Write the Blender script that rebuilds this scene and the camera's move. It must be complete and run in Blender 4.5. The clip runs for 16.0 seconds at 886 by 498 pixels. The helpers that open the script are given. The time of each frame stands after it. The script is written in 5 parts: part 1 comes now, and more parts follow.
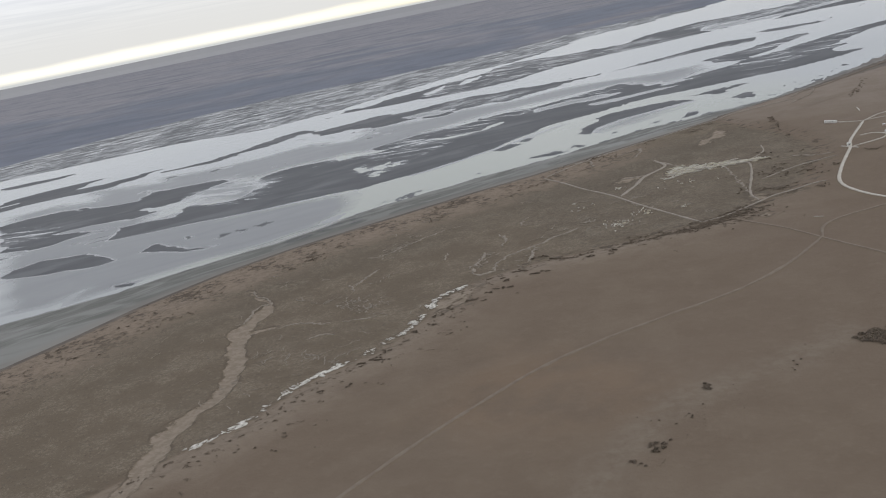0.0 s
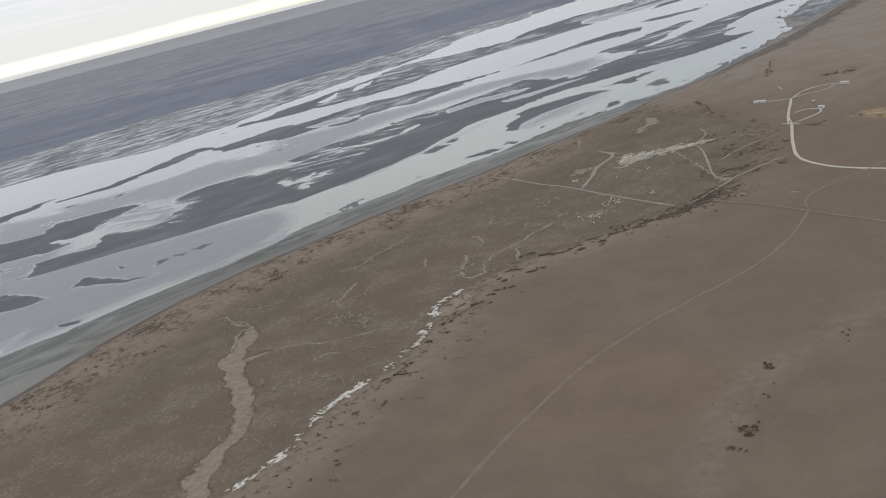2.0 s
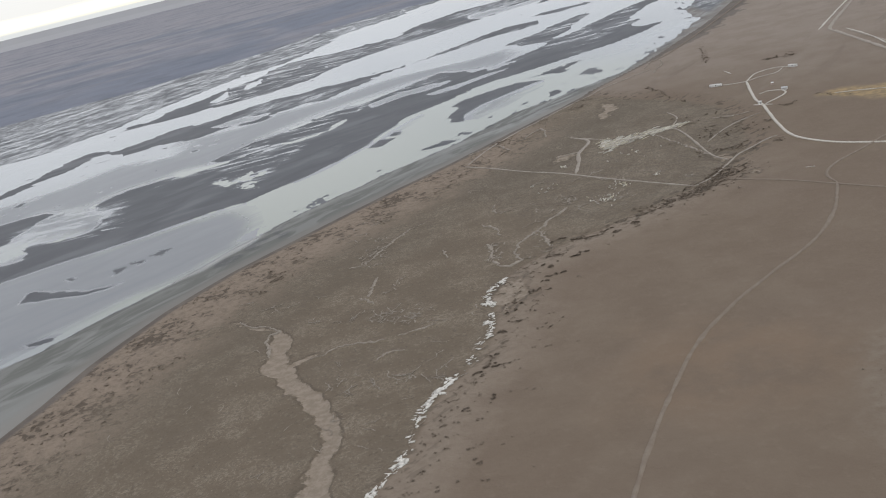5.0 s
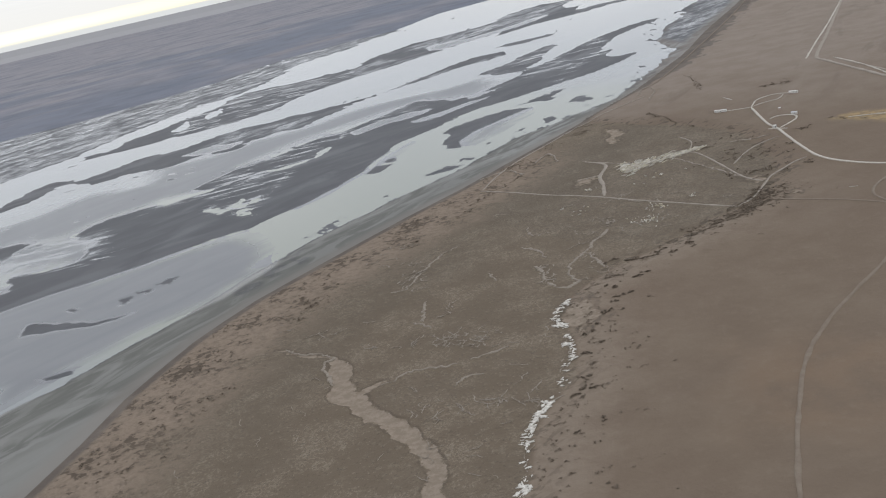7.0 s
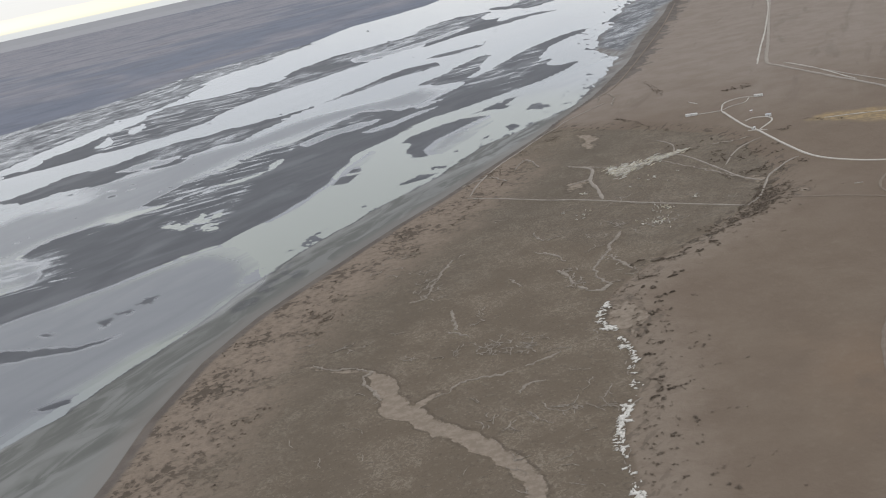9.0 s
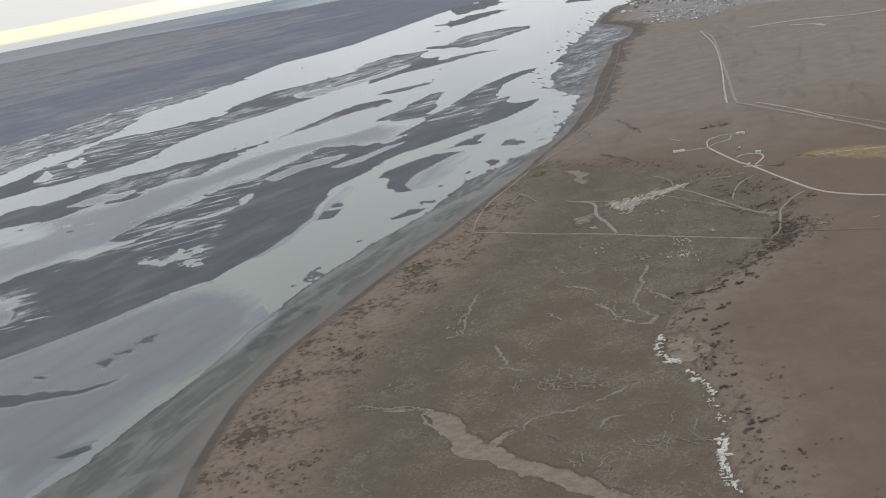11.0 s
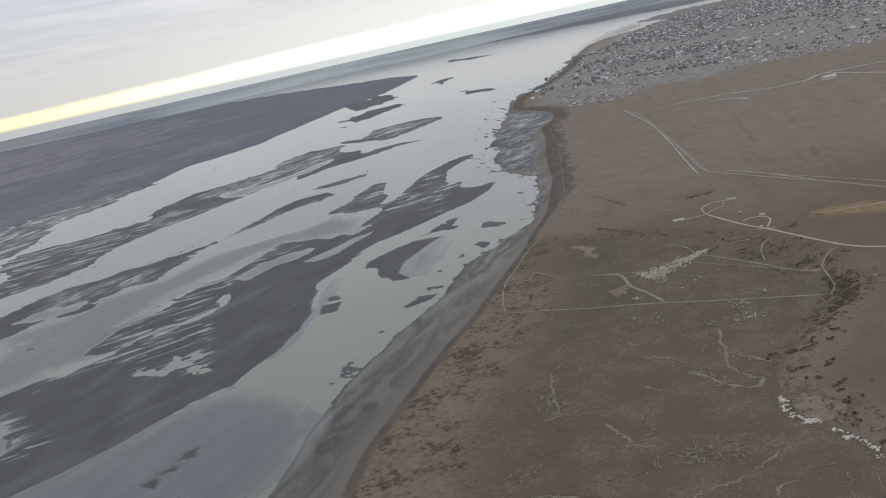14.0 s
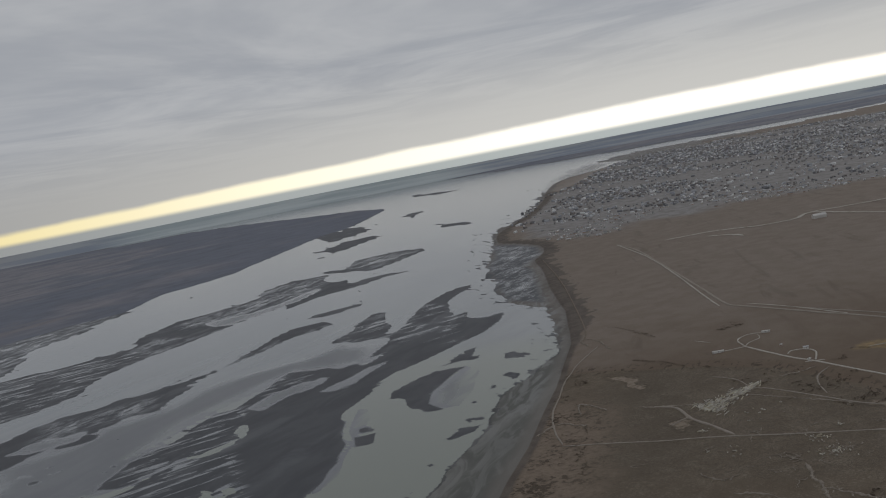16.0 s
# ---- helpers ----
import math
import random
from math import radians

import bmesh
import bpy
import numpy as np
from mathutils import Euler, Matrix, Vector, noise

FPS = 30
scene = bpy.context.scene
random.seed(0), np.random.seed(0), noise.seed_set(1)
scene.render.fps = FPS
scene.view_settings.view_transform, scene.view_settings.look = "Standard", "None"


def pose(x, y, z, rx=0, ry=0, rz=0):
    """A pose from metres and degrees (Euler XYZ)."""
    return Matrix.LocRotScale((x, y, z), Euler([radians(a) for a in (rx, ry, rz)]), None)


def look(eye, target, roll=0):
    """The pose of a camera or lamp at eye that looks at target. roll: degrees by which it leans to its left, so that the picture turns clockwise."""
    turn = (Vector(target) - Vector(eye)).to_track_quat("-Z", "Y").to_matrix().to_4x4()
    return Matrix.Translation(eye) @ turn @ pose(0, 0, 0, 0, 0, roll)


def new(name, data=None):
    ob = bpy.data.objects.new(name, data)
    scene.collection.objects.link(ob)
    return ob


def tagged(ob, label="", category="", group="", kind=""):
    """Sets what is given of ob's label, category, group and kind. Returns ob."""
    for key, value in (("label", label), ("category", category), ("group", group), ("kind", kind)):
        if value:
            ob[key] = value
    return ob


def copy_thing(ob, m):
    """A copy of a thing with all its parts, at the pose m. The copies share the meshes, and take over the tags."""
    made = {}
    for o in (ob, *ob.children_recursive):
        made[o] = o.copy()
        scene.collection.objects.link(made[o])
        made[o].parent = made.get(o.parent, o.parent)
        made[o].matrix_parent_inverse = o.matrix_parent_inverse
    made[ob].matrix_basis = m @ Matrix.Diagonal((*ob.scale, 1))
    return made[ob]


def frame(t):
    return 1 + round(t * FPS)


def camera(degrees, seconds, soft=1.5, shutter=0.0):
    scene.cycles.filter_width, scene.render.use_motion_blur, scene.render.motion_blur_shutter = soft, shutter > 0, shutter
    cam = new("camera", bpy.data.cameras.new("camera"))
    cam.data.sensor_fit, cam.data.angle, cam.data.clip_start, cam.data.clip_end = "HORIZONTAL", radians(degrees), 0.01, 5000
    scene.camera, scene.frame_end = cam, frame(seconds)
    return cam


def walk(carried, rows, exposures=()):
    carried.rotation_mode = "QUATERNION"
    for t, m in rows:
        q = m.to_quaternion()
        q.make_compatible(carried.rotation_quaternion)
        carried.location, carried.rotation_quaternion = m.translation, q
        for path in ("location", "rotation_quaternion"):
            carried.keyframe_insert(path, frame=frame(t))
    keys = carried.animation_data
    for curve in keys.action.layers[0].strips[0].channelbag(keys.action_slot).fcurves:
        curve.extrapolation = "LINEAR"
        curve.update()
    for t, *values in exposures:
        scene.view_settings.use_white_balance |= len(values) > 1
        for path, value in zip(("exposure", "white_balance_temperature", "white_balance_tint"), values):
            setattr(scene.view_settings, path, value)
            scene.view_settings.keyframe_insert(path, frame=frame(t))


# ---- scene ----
import collections

# The place stands at about a third of life size: the aircraft flies at 85 to 113 m here.
cam = camera(50.3, 16.0, 1.1)
PATH = [
    (0, (129.822, 3.284, 84.02), (128.953, 5.01, 83.505), -11.5),
    (0.5, (120.993, 1.019, 85.686), (120.197, 2.773, 85.15), -12.7),
    (1, (112.379, -0.509, 87.511), (111.685, 1.287, 86.971), -13.5),
    (1.5, (103.767, -1.445, 88.922), (103.108, 0.361, 88.371), -14.3),
    (2, (94.207, -2.48, 90.133), (93.595, -0.662, 89.568), -14.2),
    (2.5, (85.293, -3.134, 91.517), (84.716, -1.31, 90.935), -14.7),
    (3, (75.847, -3.719, 92.67), (75.321, -1.883, 92.075), -14.2),
    (3.5, (66.147, -4.141, 93.953), (65.667, -2.301, 93.334), -14.6),
    (4, (57.311, -4.082, 95.069), (56.869, -2.238, 94.435), -15.5),
    (4.2, (53.593, -3.879, 95.598), (53.184, -2.029, 94.959), -15.3),
    (6.3, (10.972, -1.173, 98.219), (10.779, 0.723, 97.613), -12.8),
    (6.5, (7.774, -0.347, 98.452), (7.594, 1.552, 97.85), -12.7),
    (7, (-1.472, 1.881, 99.219), (-1.593, 3.783, 98.613), -12.9),
    (7.5, (-11.067, 3.932, 99.859), (-11.135, 5.836, 99.251), -12.7),
    (8, (-20.831, 6.44, 100.693), (-20.839, 8.344, 100.08), -12.8),
    (8.5, (-30.171, 8.976, 101.369), (-30.119, 10.877, 100.747), -12.7),
    (9, (-39.525, 11.744, 102.209), (-39.419, 13.642, 101.586), -12.5),
    (9.2, (-43.534, 13.148, 102.457), (-43.406, 15.045, 101.838), -12.5),
    (11.3, (-81.872, 26.651, 106.082), (-81.524, 28.536, 105.509), -11.3),
    (11.5, (-85.469, 28.173, 106.185), (-85.1, 30.055, 105.619), -11.9),
    (12, (-94.015, 33.124, 106.624), (-93.585, 34.994, 106.062), -11.8),
    (12.5, (-103.228, 37.976, 107.168), (-102.769, 39.841, 106.61), -12.7),
    (13, (-111.467, 43.079, 108.008), (-110.965, 44.934, 107.456), -13.0),
    (13.5, (-120.322, 48.681, 108.914), (-119.769, 50.537, 108.414), -12.6),
    (14, (-129.485, 52.963, 109.588), (-128.88, 54.817, 109.145), -12.6),
    (14.5, (-138.266, 57.832, 110.767), (-137.611, 59.686, 110.4), -12.6),
    (15, (-146.67, 63.402, 111.689), (-145.962, 65.25, 111.4), -12.5),
    (15.5, (-155.443, 69.006, 112.825), (-154.697, 70.848, 112.594), -11.9),
    (16, (-163.241, 75.299, 113.576), (-162.473, 77.136, 113.386), -11.1),
]
EXPOSURE = [(0.0, -0.29), (1.0, -0.2), (2.5, -0.16), (4.0, 0.0), (7.0, -0.05), (9.0, -0.04), (12.0, -0.28), (12.5, -0.28), (13.5, -0.4), (14.5, -0.82), (15.0, -1.03), (16.0, -1.42)]
walk(cam, [(t, look(eye, target, roll)) for t, eye, target, roll in PATH], EXPOSURE)


# ---- world and sun: a thin overcast deck with a clear bright gap along the horizon ----
SUN_AZ, SUN_EL = radians(58), radians(14)


class Graph:
    """Short hand for building node trees."""

    def __init__(self, tree):
        self.tree = tree
        tree.nodes.clear()

    def node(self, kind, **settings):
        n = self.tree.nodes.new(kind)
        for key, value in settings.items():
            if key == "op":
                n.operation = value
            elif key == "blend":
                n.data_type, n.blend_type = "RGBA", value
            elif key == "clamp":
                n.use_clamp = value
            elif key == "attr":
                n.attribute_name = value
        return n

    def put(self, socket, value):
        if isinstance(value, bpy.types.NodeSocket):
            self.tree.links.new(value, socket)
        elif isinstance(value, (tuple, list)) and len(value) == 3 and socket.type == "RGBA":
            socket.default_value = (*value, 1)
        else:
            socket.default_value = value

    def math(self, op, a, b=0.0, c=0.0, clamp=False):
        n = self.node("ShaderNodeMath", op=op, clamp=clamp)
        for s, v in zip(n.inputs, (a, b, c)):
            self.put(s, v)
        return n.outputs[0]

    def step(self, value, lo, hi, a=0.0, b=1.0):
        n = self.node("ShaderNodeMapRange")
        n.interpolation_type = "SMOOTHSTEP"
        for s, v in zip(n.inputs, (value, lo, hi, a, b)):
            self.put(s, v)
        return n.outputs[0]

    def mix(self, fac, a, b, blend="MIX"):
        n = self.node("ShaderNodeMix", blend=blend)
        self.put(n.inputs[0], fac), self.put(n.inputs[6], a), self.put(n.inputs[7], b)
        return n.outputs[2]

    def noise(self, vector, scale, detail=4.0, rough=0.55, distort=0.0):
        n = self.node("ShaderNodeTexNoise")
        self.put(n.inputs["Vector"], vector)
        for key, v in (("Scale", scale), ("Detail", detail), ("Roughness", rough), ("Distortion", distort)):
            n.inputs[key].default_value = v
        return n.outputs[0]

    def scaled(self, vector, scale, turn=0.0):
        n = self.node("ShaderNodeMapping")
        self.put(n.inputs[0], vector)
        n.vector_type = "TEXTURE"
        n.inputs["Scale"].default_value, n.inputs["Rotation"].default_value = tuple(1 / s for s in scale), (0, 0, -turn)
        return n.outputs[0]

    def attribute(self, name):
        return self.node("ShaderNodeAttribute", attr=name).outputs["Fac"]


def build_world():
    world = bpy.data.worlds.new("world")
    world.use_nodes = True
    scene.world = world
    g = Graph(world.node_tree)
    sky = g.node("ShaderNodeTexSky")
    sky.sky_type, sky.sun_disc, sky.sun_elevation, sky.sun_rotation = "NISHITA", False, SUN_EL, SUN_AZ
    way = g.node("ShaderNodeTexCoord").outputs["Generated"]
    split = g.node("ShaderNodeSeparateXYZ")
    g.put(split.inputs[0], way)
    x, y, z = split.outputs
    # the deck, seen in perspective
    high = g.math("MAXIMUM", z, 0.012)
    flat = g.node("ShaderNodeCombineXYZ")
    g.put(flat.inputs[0], g.math("DIVIDE", x, high)), g.put(flat.inputs[1], g.math("DIVIDE", y, high))
    deck = g.scaled(flat.outputs[0], (0.55, 0.35, 1), radians(25))
    big = g.noise(deck, 0.8, 5, 0.6, 0.6)
    fine = g.noise(deck, 3.0, 5, 0.6, 0.3)
    cover = g.math("ADD", g.math("MULTIPLY", big, 0.86), g.math("MULTIPLY", fine, 0.14))
    cloud = g.mix(g.step(cover, 0.36, 0.66), (0.90, 0.945, 1.03), (1.18, 1.21, 1.26))
    # the clear gap: thin on one side, wide towards the hidden sun
    side = g.math("ADD", g.math("MULTIPLY", x, 0.85), g.math("MULTIPLY", y, 0.53))
    wide = g.step(side, 0.35, 1.0)
    wave = g.noise(g.scaled(way, (9, 9, 30)), 1.0, 4, 0.6)
    edge = g.math("ADD", g.math("ADD", 0.005, g.math("MULTIPLY", wide, 0.011)), g.math("MULTIPLY", g.math("SUBTRACT", wave, 0.5), 0.006))
    rise = g.math("SUBTRACT", z, edge)
    gap_colour = g.mix(g.step(side, -0.1, 0.45), (1.70, 1.62, 1.38), g.mix(wide, (2.5, 2.1, 0.95), (3.6, 3.5, 3.2)))
    clear = g.mix(0.9, g.mix(1.0, sky.outputs[0], (0.12, 0.12, 0.12), "MULTIPLY"), gap_colour)
    glow = g.mix(g.step(rise, 0.0, 0.10), g.mix(wide, (0.95, 0.945, 0.92), (1.55, 1.53, 1.46)), cloud)
    low = g.mix(g.step(rise, -0.002, 0.004), clear, glow)
    haze = g.mix(wide, (0.78, 0.80, 0.80), (1.2, 1.3, 1.28))
    final = g.mix(g.step(z, -0.006, 0.0), haze, low)
    back = g.node("ShaderNodeBackground")
    g.put(back.inputs[0], final)
    back.inputs[1].default_value = 1.0
    g.put(g.node("ShaderNodeOutputWorld").inputs[0], back.outputs[0])


build_world()
lamp = bpy.data.lights.new("sun", "SUN")
lamp.energy, lamp.angle, lamp.color = 0.6, radians(20), (1.0, 0.95, 0.88)
sun = new("sun", lamp)
sun.matrix_world = look((300, 100, 300), (300 - math.sin(SUN_AZ), 100 - math.cos(SUN_AZ), 300 - math.tan(SUN_EL)))


# ---- the lie of the land ----
WATER = -0.5
SHORE = [(-420, -60), (-300, 90), (-210, 190), (-165, 235), (-140, 260), (-128, 278), (-115, 297), (-103, 316), (-90, 338), (-84, 347), (-74, 361), (-58, 381), (-47, 395), (-19, 421), (5, 454),
         (12, 467), (27, 478), (56, 501), (71, 512), (85, 535), (115, 590), (138, 640), (138, 695), (201, 846), (227, 909), (321, 1083), (372, 1190), (417, 1255), (492, 1335), (659, 1573), (846, 1876),
         (1016, 2138), (1287, 2490), (1560, 2720), (1800, 2900), (2050, 2700), (2300, 2380), (3100, 1900), (4900, 1300)]
BEACH = [(-400, -80), (-260, 60), (-160, 150), (-122, 190), (-116, 215), (-112, 238), (-107, 254), (-101, 272), (-94, 286), (-86, 300), (-77, 312), (-66, 326), (-52, 344), (-36, 364), (-13, 390), (14, 425),
         (36, 452), (58, 482), (88, 523), (119, 578), (137, 610), (173, 689), (232, 807), (259, 868), (293, 909), (323, 971), (331, 1039), (330, 1080), (375, 1175), (425, 1245), (505, 1340), (672, 1573),
         (860, 1876), (1050, 2130), (1290, 2290), (1600, 2520)]
FAR_BANK = [(-1100, 150), (-800, 430), (-720, 640), (-683, 811), (-640, 880), (-556, 984), (-483, 1014), (-424, 1030), (-292, 1137), (-263, 1200), (-212, 1270), (-142, 1310), (-84, 1322), (-21, 1457), (25, 1486),
            (94, 1541), (203, 1721), (371, 2000), (470, 2100), (637, 2397), (760, 2640), (772, 2900), (730, 3075), (690, 3300), (600, 3900), (480, 4300), (200, 4500), (-200, 4850)]
SCARP = [(-60, 40), (-34, 95), (-20, 130), (-13, 143), (-8.5, 150), (-5, 159), (-3.5, 168), (-2.5, 176), (1, 184), (5, 190.5), (8, 197), (10.5, 204), (11.5, 212), (11.8, 222), (10.8, 231), (13.5, 243), (18, 251), (25, 258),
         (33, 264), (43, 269), (58, 279), (74, 290), (88, 302), (98, 322), (104, 350), (104, 385), (92, 412), (66, 448), (50, 470)]
CREEK = [(-70, 250), (-60, 243), (-53.6, 239), (-50, 231), (-47.8, 221), (-46.8, 212), (-40.4, 203), (-36, 196.5), (-30, 187), (-26.7, 180), (-24.7, 172), (-24.3, 164), (-24.4, 158), (-23.4, 151), (-18.5, 140), (-14, 126), (-12, 110)]
CREEK_ARM = [(-44, 209), (-41, 212), (-39, 215), (-37, 217)]
CREEK_WIDE = [0.3, 0.6, 0.9, 2.4, 2.8, 3.4, 3.0, 2.8, 2.5, 2.6, 2.4, 2.2, 2.5, 3.4, 3.4, 2.8, 3.0]
COVE = [(321, 1083), (269, 972), (227, 909), (201, 846), (163, 758), (143, 706), (149, 660), (183, 728), (230, 821), (238, 851), (288, 907), (318, 968), (325, 1035)]
DARK_FLAT = [(-85, 337), (-80, 349), (-75, 356), (-76, 342), (-72, 338), (-75, 331), (-79, 335), (-83, 327), (-93, 311), (-101, 302), (-98, 308)]
BARE = [
    [(59.7, 443.8), (66.3, 432.9), (58.7, 415.9), (53.2, 405.8), (55.2, 420.0)],
    [(32.6, 363.3), (41.9, 361.3), (36.0, 352.6), (33.2, 354.5)],
    [(12.3, 242.2), (19.6, 243.9), (19.5, 225.9), (12.2, 219.1), (11.1, 229.6)],
    [(90.0, 293.5), (96.2, 294.2), (92.0, 289.7)],
    [(84, 322), (90, 322), (92, 314), (87, 312)],
]


# ---- the tidal flats: sheets just awash, bars of mud, wet tongues, open channels, speckled and combed patches ----
FLATS = collections.defaultdict(list)


def flat(kind, *ring):
    FLATS[kind].append(list(ring))


flat("film", (-200, 482), (-220, 623), (-201, 620), (-175, 623), (-156, 648), (-121, 650), (-98, 677), (-69, 696), (-41, 694), (-17, 692), (11, 708), (30, 665), (8, 620), (-13, 630), (-36, 650), (-63, 630), (-76, 620), (-91, 608), (-113, 589), (-137, 556), (-155, 523), (-168, 508), (-186, 488))
flat("film", (-174, 293), (-184, 360), (-166, 373), (-148, 386), (-129, 392), (-109, 399), (-103, 371), (-88, 359), (-90, 338), (-102, 323), (-113, 314), (-124, 295), (-133, 285), (-139, 267))
flat("film", (-90, 419), (-78, 430), (-59, 461), (-42, 495), (-35, 515), (-38, 526), (-55, 484), (-76, 444), (-90, 430))
flat("film", (-16, 482), (-4, 519), (15, 527), (33, 544), (31, 526), (13, 491), (-4, 470))
flat("film", (-243, 375), (-337, 514), (-300, 521), (-270, 540), (-245, 575), (-201, 568), (-162, 573), (-121, 565), (-123, 518), (-148, 507), (-174, 501), (-204, 484), (-218, 462), (-268, 468), (-280, 463))
flat("film", (-223, 345), (-199, 353), (-178, 365), (-153, 375), (-120, 398), (-104, 392), (-89, 363), (-90, 335), (-100, 310), (-117, 295), (-138, 270), (-156, 246))
flat("film", (-308, 408), (-382, 488), (-332, 496), (-276, 501), (-236, 493), (-249, 463), (-279, 437), (-284, 408))
flat("film", (-163, 252), (-288, 386), (-259, 390), (-216, 391), (-183, 410), (-153, 350), (-152, 307), (-151, 276))
flat("film", (-243, 375), (-304, 466), (-283, 468), (-256, 466), (-230, 465), (-191, 450), (-171, 414), (-182, 403), (-204, 404), (-222, 402), (-226, 377))
flat("mud", (-184, 363), (-200, 479), (-190, 484), (-177, 485), (-167, 498), (-151, 505), (-138, 518), (-124, 526), (-109, 523), (-95, 529), (-84, 579), (-88, 603), (-73, 620), (-63, 630), (-39, 656), (-12, 632), (1, 623), (30, 665), (40, 686), (70, 726), (110, 784), (144, 823), (164, 824), (155, 803), (142, 791), (123, 762), (109, 726), (100, 685), (106, 668), (119, 659), (106, 637), (83, 614), (57, 605), (29, 588), (5, 579), (-12, 565), (-29, 539), (-40, 522), (-53, 488), (-76, 446), (-91, 423), (-104, 409), (-109, 402), (-120, 399), (-131, 396), (-148, 387), (-166, 373))
flat("mud", (-165, 515), (-155, 530), (-138, 553), (-126, 567), (-113, 589), (-98, 604), (-88, 605), (-79, 613), (-87, 560), (-94, 531), (-109, 523), (-124, 522), (-138, 515), (-151, 505))
flat("mud", (10, 723), (31, 749), (56, 782), (71, 803), (80, 799), (63, 748), (40, 686), (26, 697))
flat("mud", (-20, 538), (-8, 547), (5, 551), (34, 547), (14, 529), (-4, 510), (-13, 491), (-8, 472), (-17, 477), (-18, 504))
flat("mud", (27, 562), (43, 578), (59, 581), (42, 555))
flat("mud", (-70, 620), (-57, 635), (-43, 648), (-33, 634), (-43, 618), (-53, 608), (-64, 605))
flat("mud", (-54, 487), (-43, 490), (-48, 478), (-52, 478))
flat("mud", (-56, 475), (-50, 471), (-54, 460), (-58, 462))
flat("mud", (-252, 850), (-238, 896), (-217, 951), (-194, 957), (-166, 936), (-134, 954), (-107, 968), (-87, 1023), (-56, 1076), (-18, 1090), (25, 1117), (72, 1199), (109, 1236), (132, 1207), (147, 1189), (123, 1122), (133, 1045), (94, 1040), (36, 996), (-18, 946), (-64, 907), (-101, 877), (-134, 840), (-161, 785), (-181, 769), (-200, 756), (-218, 741), (-236, 739))
flat("mud", (36, 996), (95, 1046), (151, 1062), (202, 1055), (196, 1030), (139, 1015), (83, 994), (34, 955))
flat("mud", (-228, 680), (-211, 683), (-195, 704), (-177, 715), (-152, 710), (-138, 722), (-119, 723), (-94, 727), (-69, 739), (-44, 772), (-17, 801), (12, 834), (32, 829), (35, 804), (20, 795), (-6, 786), (-32, 758), (-61, 733), (-80, 714), (-101, 690), (-119, 654), (-139, 653), (-154, 646), (-161, 624), (-175, 624), (-188, 626), (-201, 624), (-220, 623))
flat("mud", (28, 865), (36, 878), (65, 886), (91, 892), (84, 871), (54, 856))
flat("mud", (149, 1271), (175, 1204), (211, 1282), (258, 1305), (294, 1264), (282, 1212), (244, 1183), (187, 1138), (159, 1172))
flat("mud", (248, 1581), (323, 1691), (380, 1686), (367, 1623), (291, 1533), (243, 1501))
flat("mud", (207, 1482), (222, 1483), (229, 1441), (218, 1440))
flat("mud", (570, 2019), (660, 2163), (663, 2097), (568, 1941))
flat("mud", (468, 1643), (488, 1611), (491, 1481), (464, 1441), (453, 1521))
flat("mud", (58, 550), (65, 545), (69, 531), (61, 525), (55, 532))
flat("mud", (31, 504), (39, 511), (45, 518), (41, 494), (32, 482), (35, 497))
flat("mud", (17, 484), (25, 495), (25, 484), (17, 472))
flat("mud", (-29, 432), (-19, 438), (-8, 436), (-15, 428), (-26, 426))
flat("mud", (-84, 344), (-75, 361), (-64, 374), (-58, 377), (-65, 364), (-75, 347), (-82, 338))
flat("islet", (-142, 340), (-136, 340), (-134, 339), (-135, 336), (-139, 337))
flat("islet", (-134, 344), (-131, 349), (-127, 349), (-129, 343))
flat("islet", (-146, 334), (-141, 336), (-142, 329), (-144, 328))
flat("islet", (-166, 335), (-161, 333), (-162, 331))
flat("mud", (-179, 327), (-169, 323), (-159, 320), (-147, 314), (-135, 316), (-140, 312), (-146, 310), (-158, 312), (-168, 312), (-177, 314))
flat("mud", (-222, 343), (-239, 368), (-225, 376), (-212, 381), (-223, 406), (-197, 402), (-175, 414), (-188, 441), (-215, 460), (-205, 487), (-179, 495), (-158, 484), (-114, 408), (-123, 399), (-153, 375), (-178, 365), (-199, 352))
flat("mud", (-262, 403), (-302, 462), (-280, 463), (-260, 467), (-240, 466), (-236, 440), (-241, 425), (-245, 408), (-255, 403))
flat("mud", (-353, 538), (-320, 554), (-316, 586), (-312, 621), (-304, 651), (-277, 637), (-290, 625), (-294, 586), (-305, 565), (-312, 541), (-346, 528))
flat("mud", (-277, 630), (-255, 658), (-242, 675), (-215, 678), (-190, 690), (-152, 684), (-135, 653), (-158, 645), (-182, 634), (-203, 610), (-234, 620), (-257, 604))
flat("mud", (-322, 745), (-306, 755), (-298, 764), (-294, 739), (-305, 731))
flat("mud", (-200, 292), (-227, 321), (-213, 320), (-182, 305), (-186, 297))
flat("mud", (-151, 269), (-141, 270), (-136, 267), (-143, 266))
flat("mud", (-292, 390), (-330, 432), (-306, 430), (-279, 432), (-260, 429), (-254, 406), (-271, 394))
flat("film", (-179, 238), (-396, 427), (-374, 455), (-318, 459), (-290, 472), (-194, 360), (-162, 318), (-158, 294), (-157, 260), (-163, 246))
flat("mud", (-296, 340), (-368, 402), (-359, 417), (-341, 428), (-303, 423), (-263, 413), (-238, 403), (-239, 386), (-251, 368), (-259, 344), (-270, 335))
flat("mud", (-237, 288), (-244, 301), (-240, 315), (-223, 320), (-200, 315), (-182, 304), (-198, 295), (-216, 289))
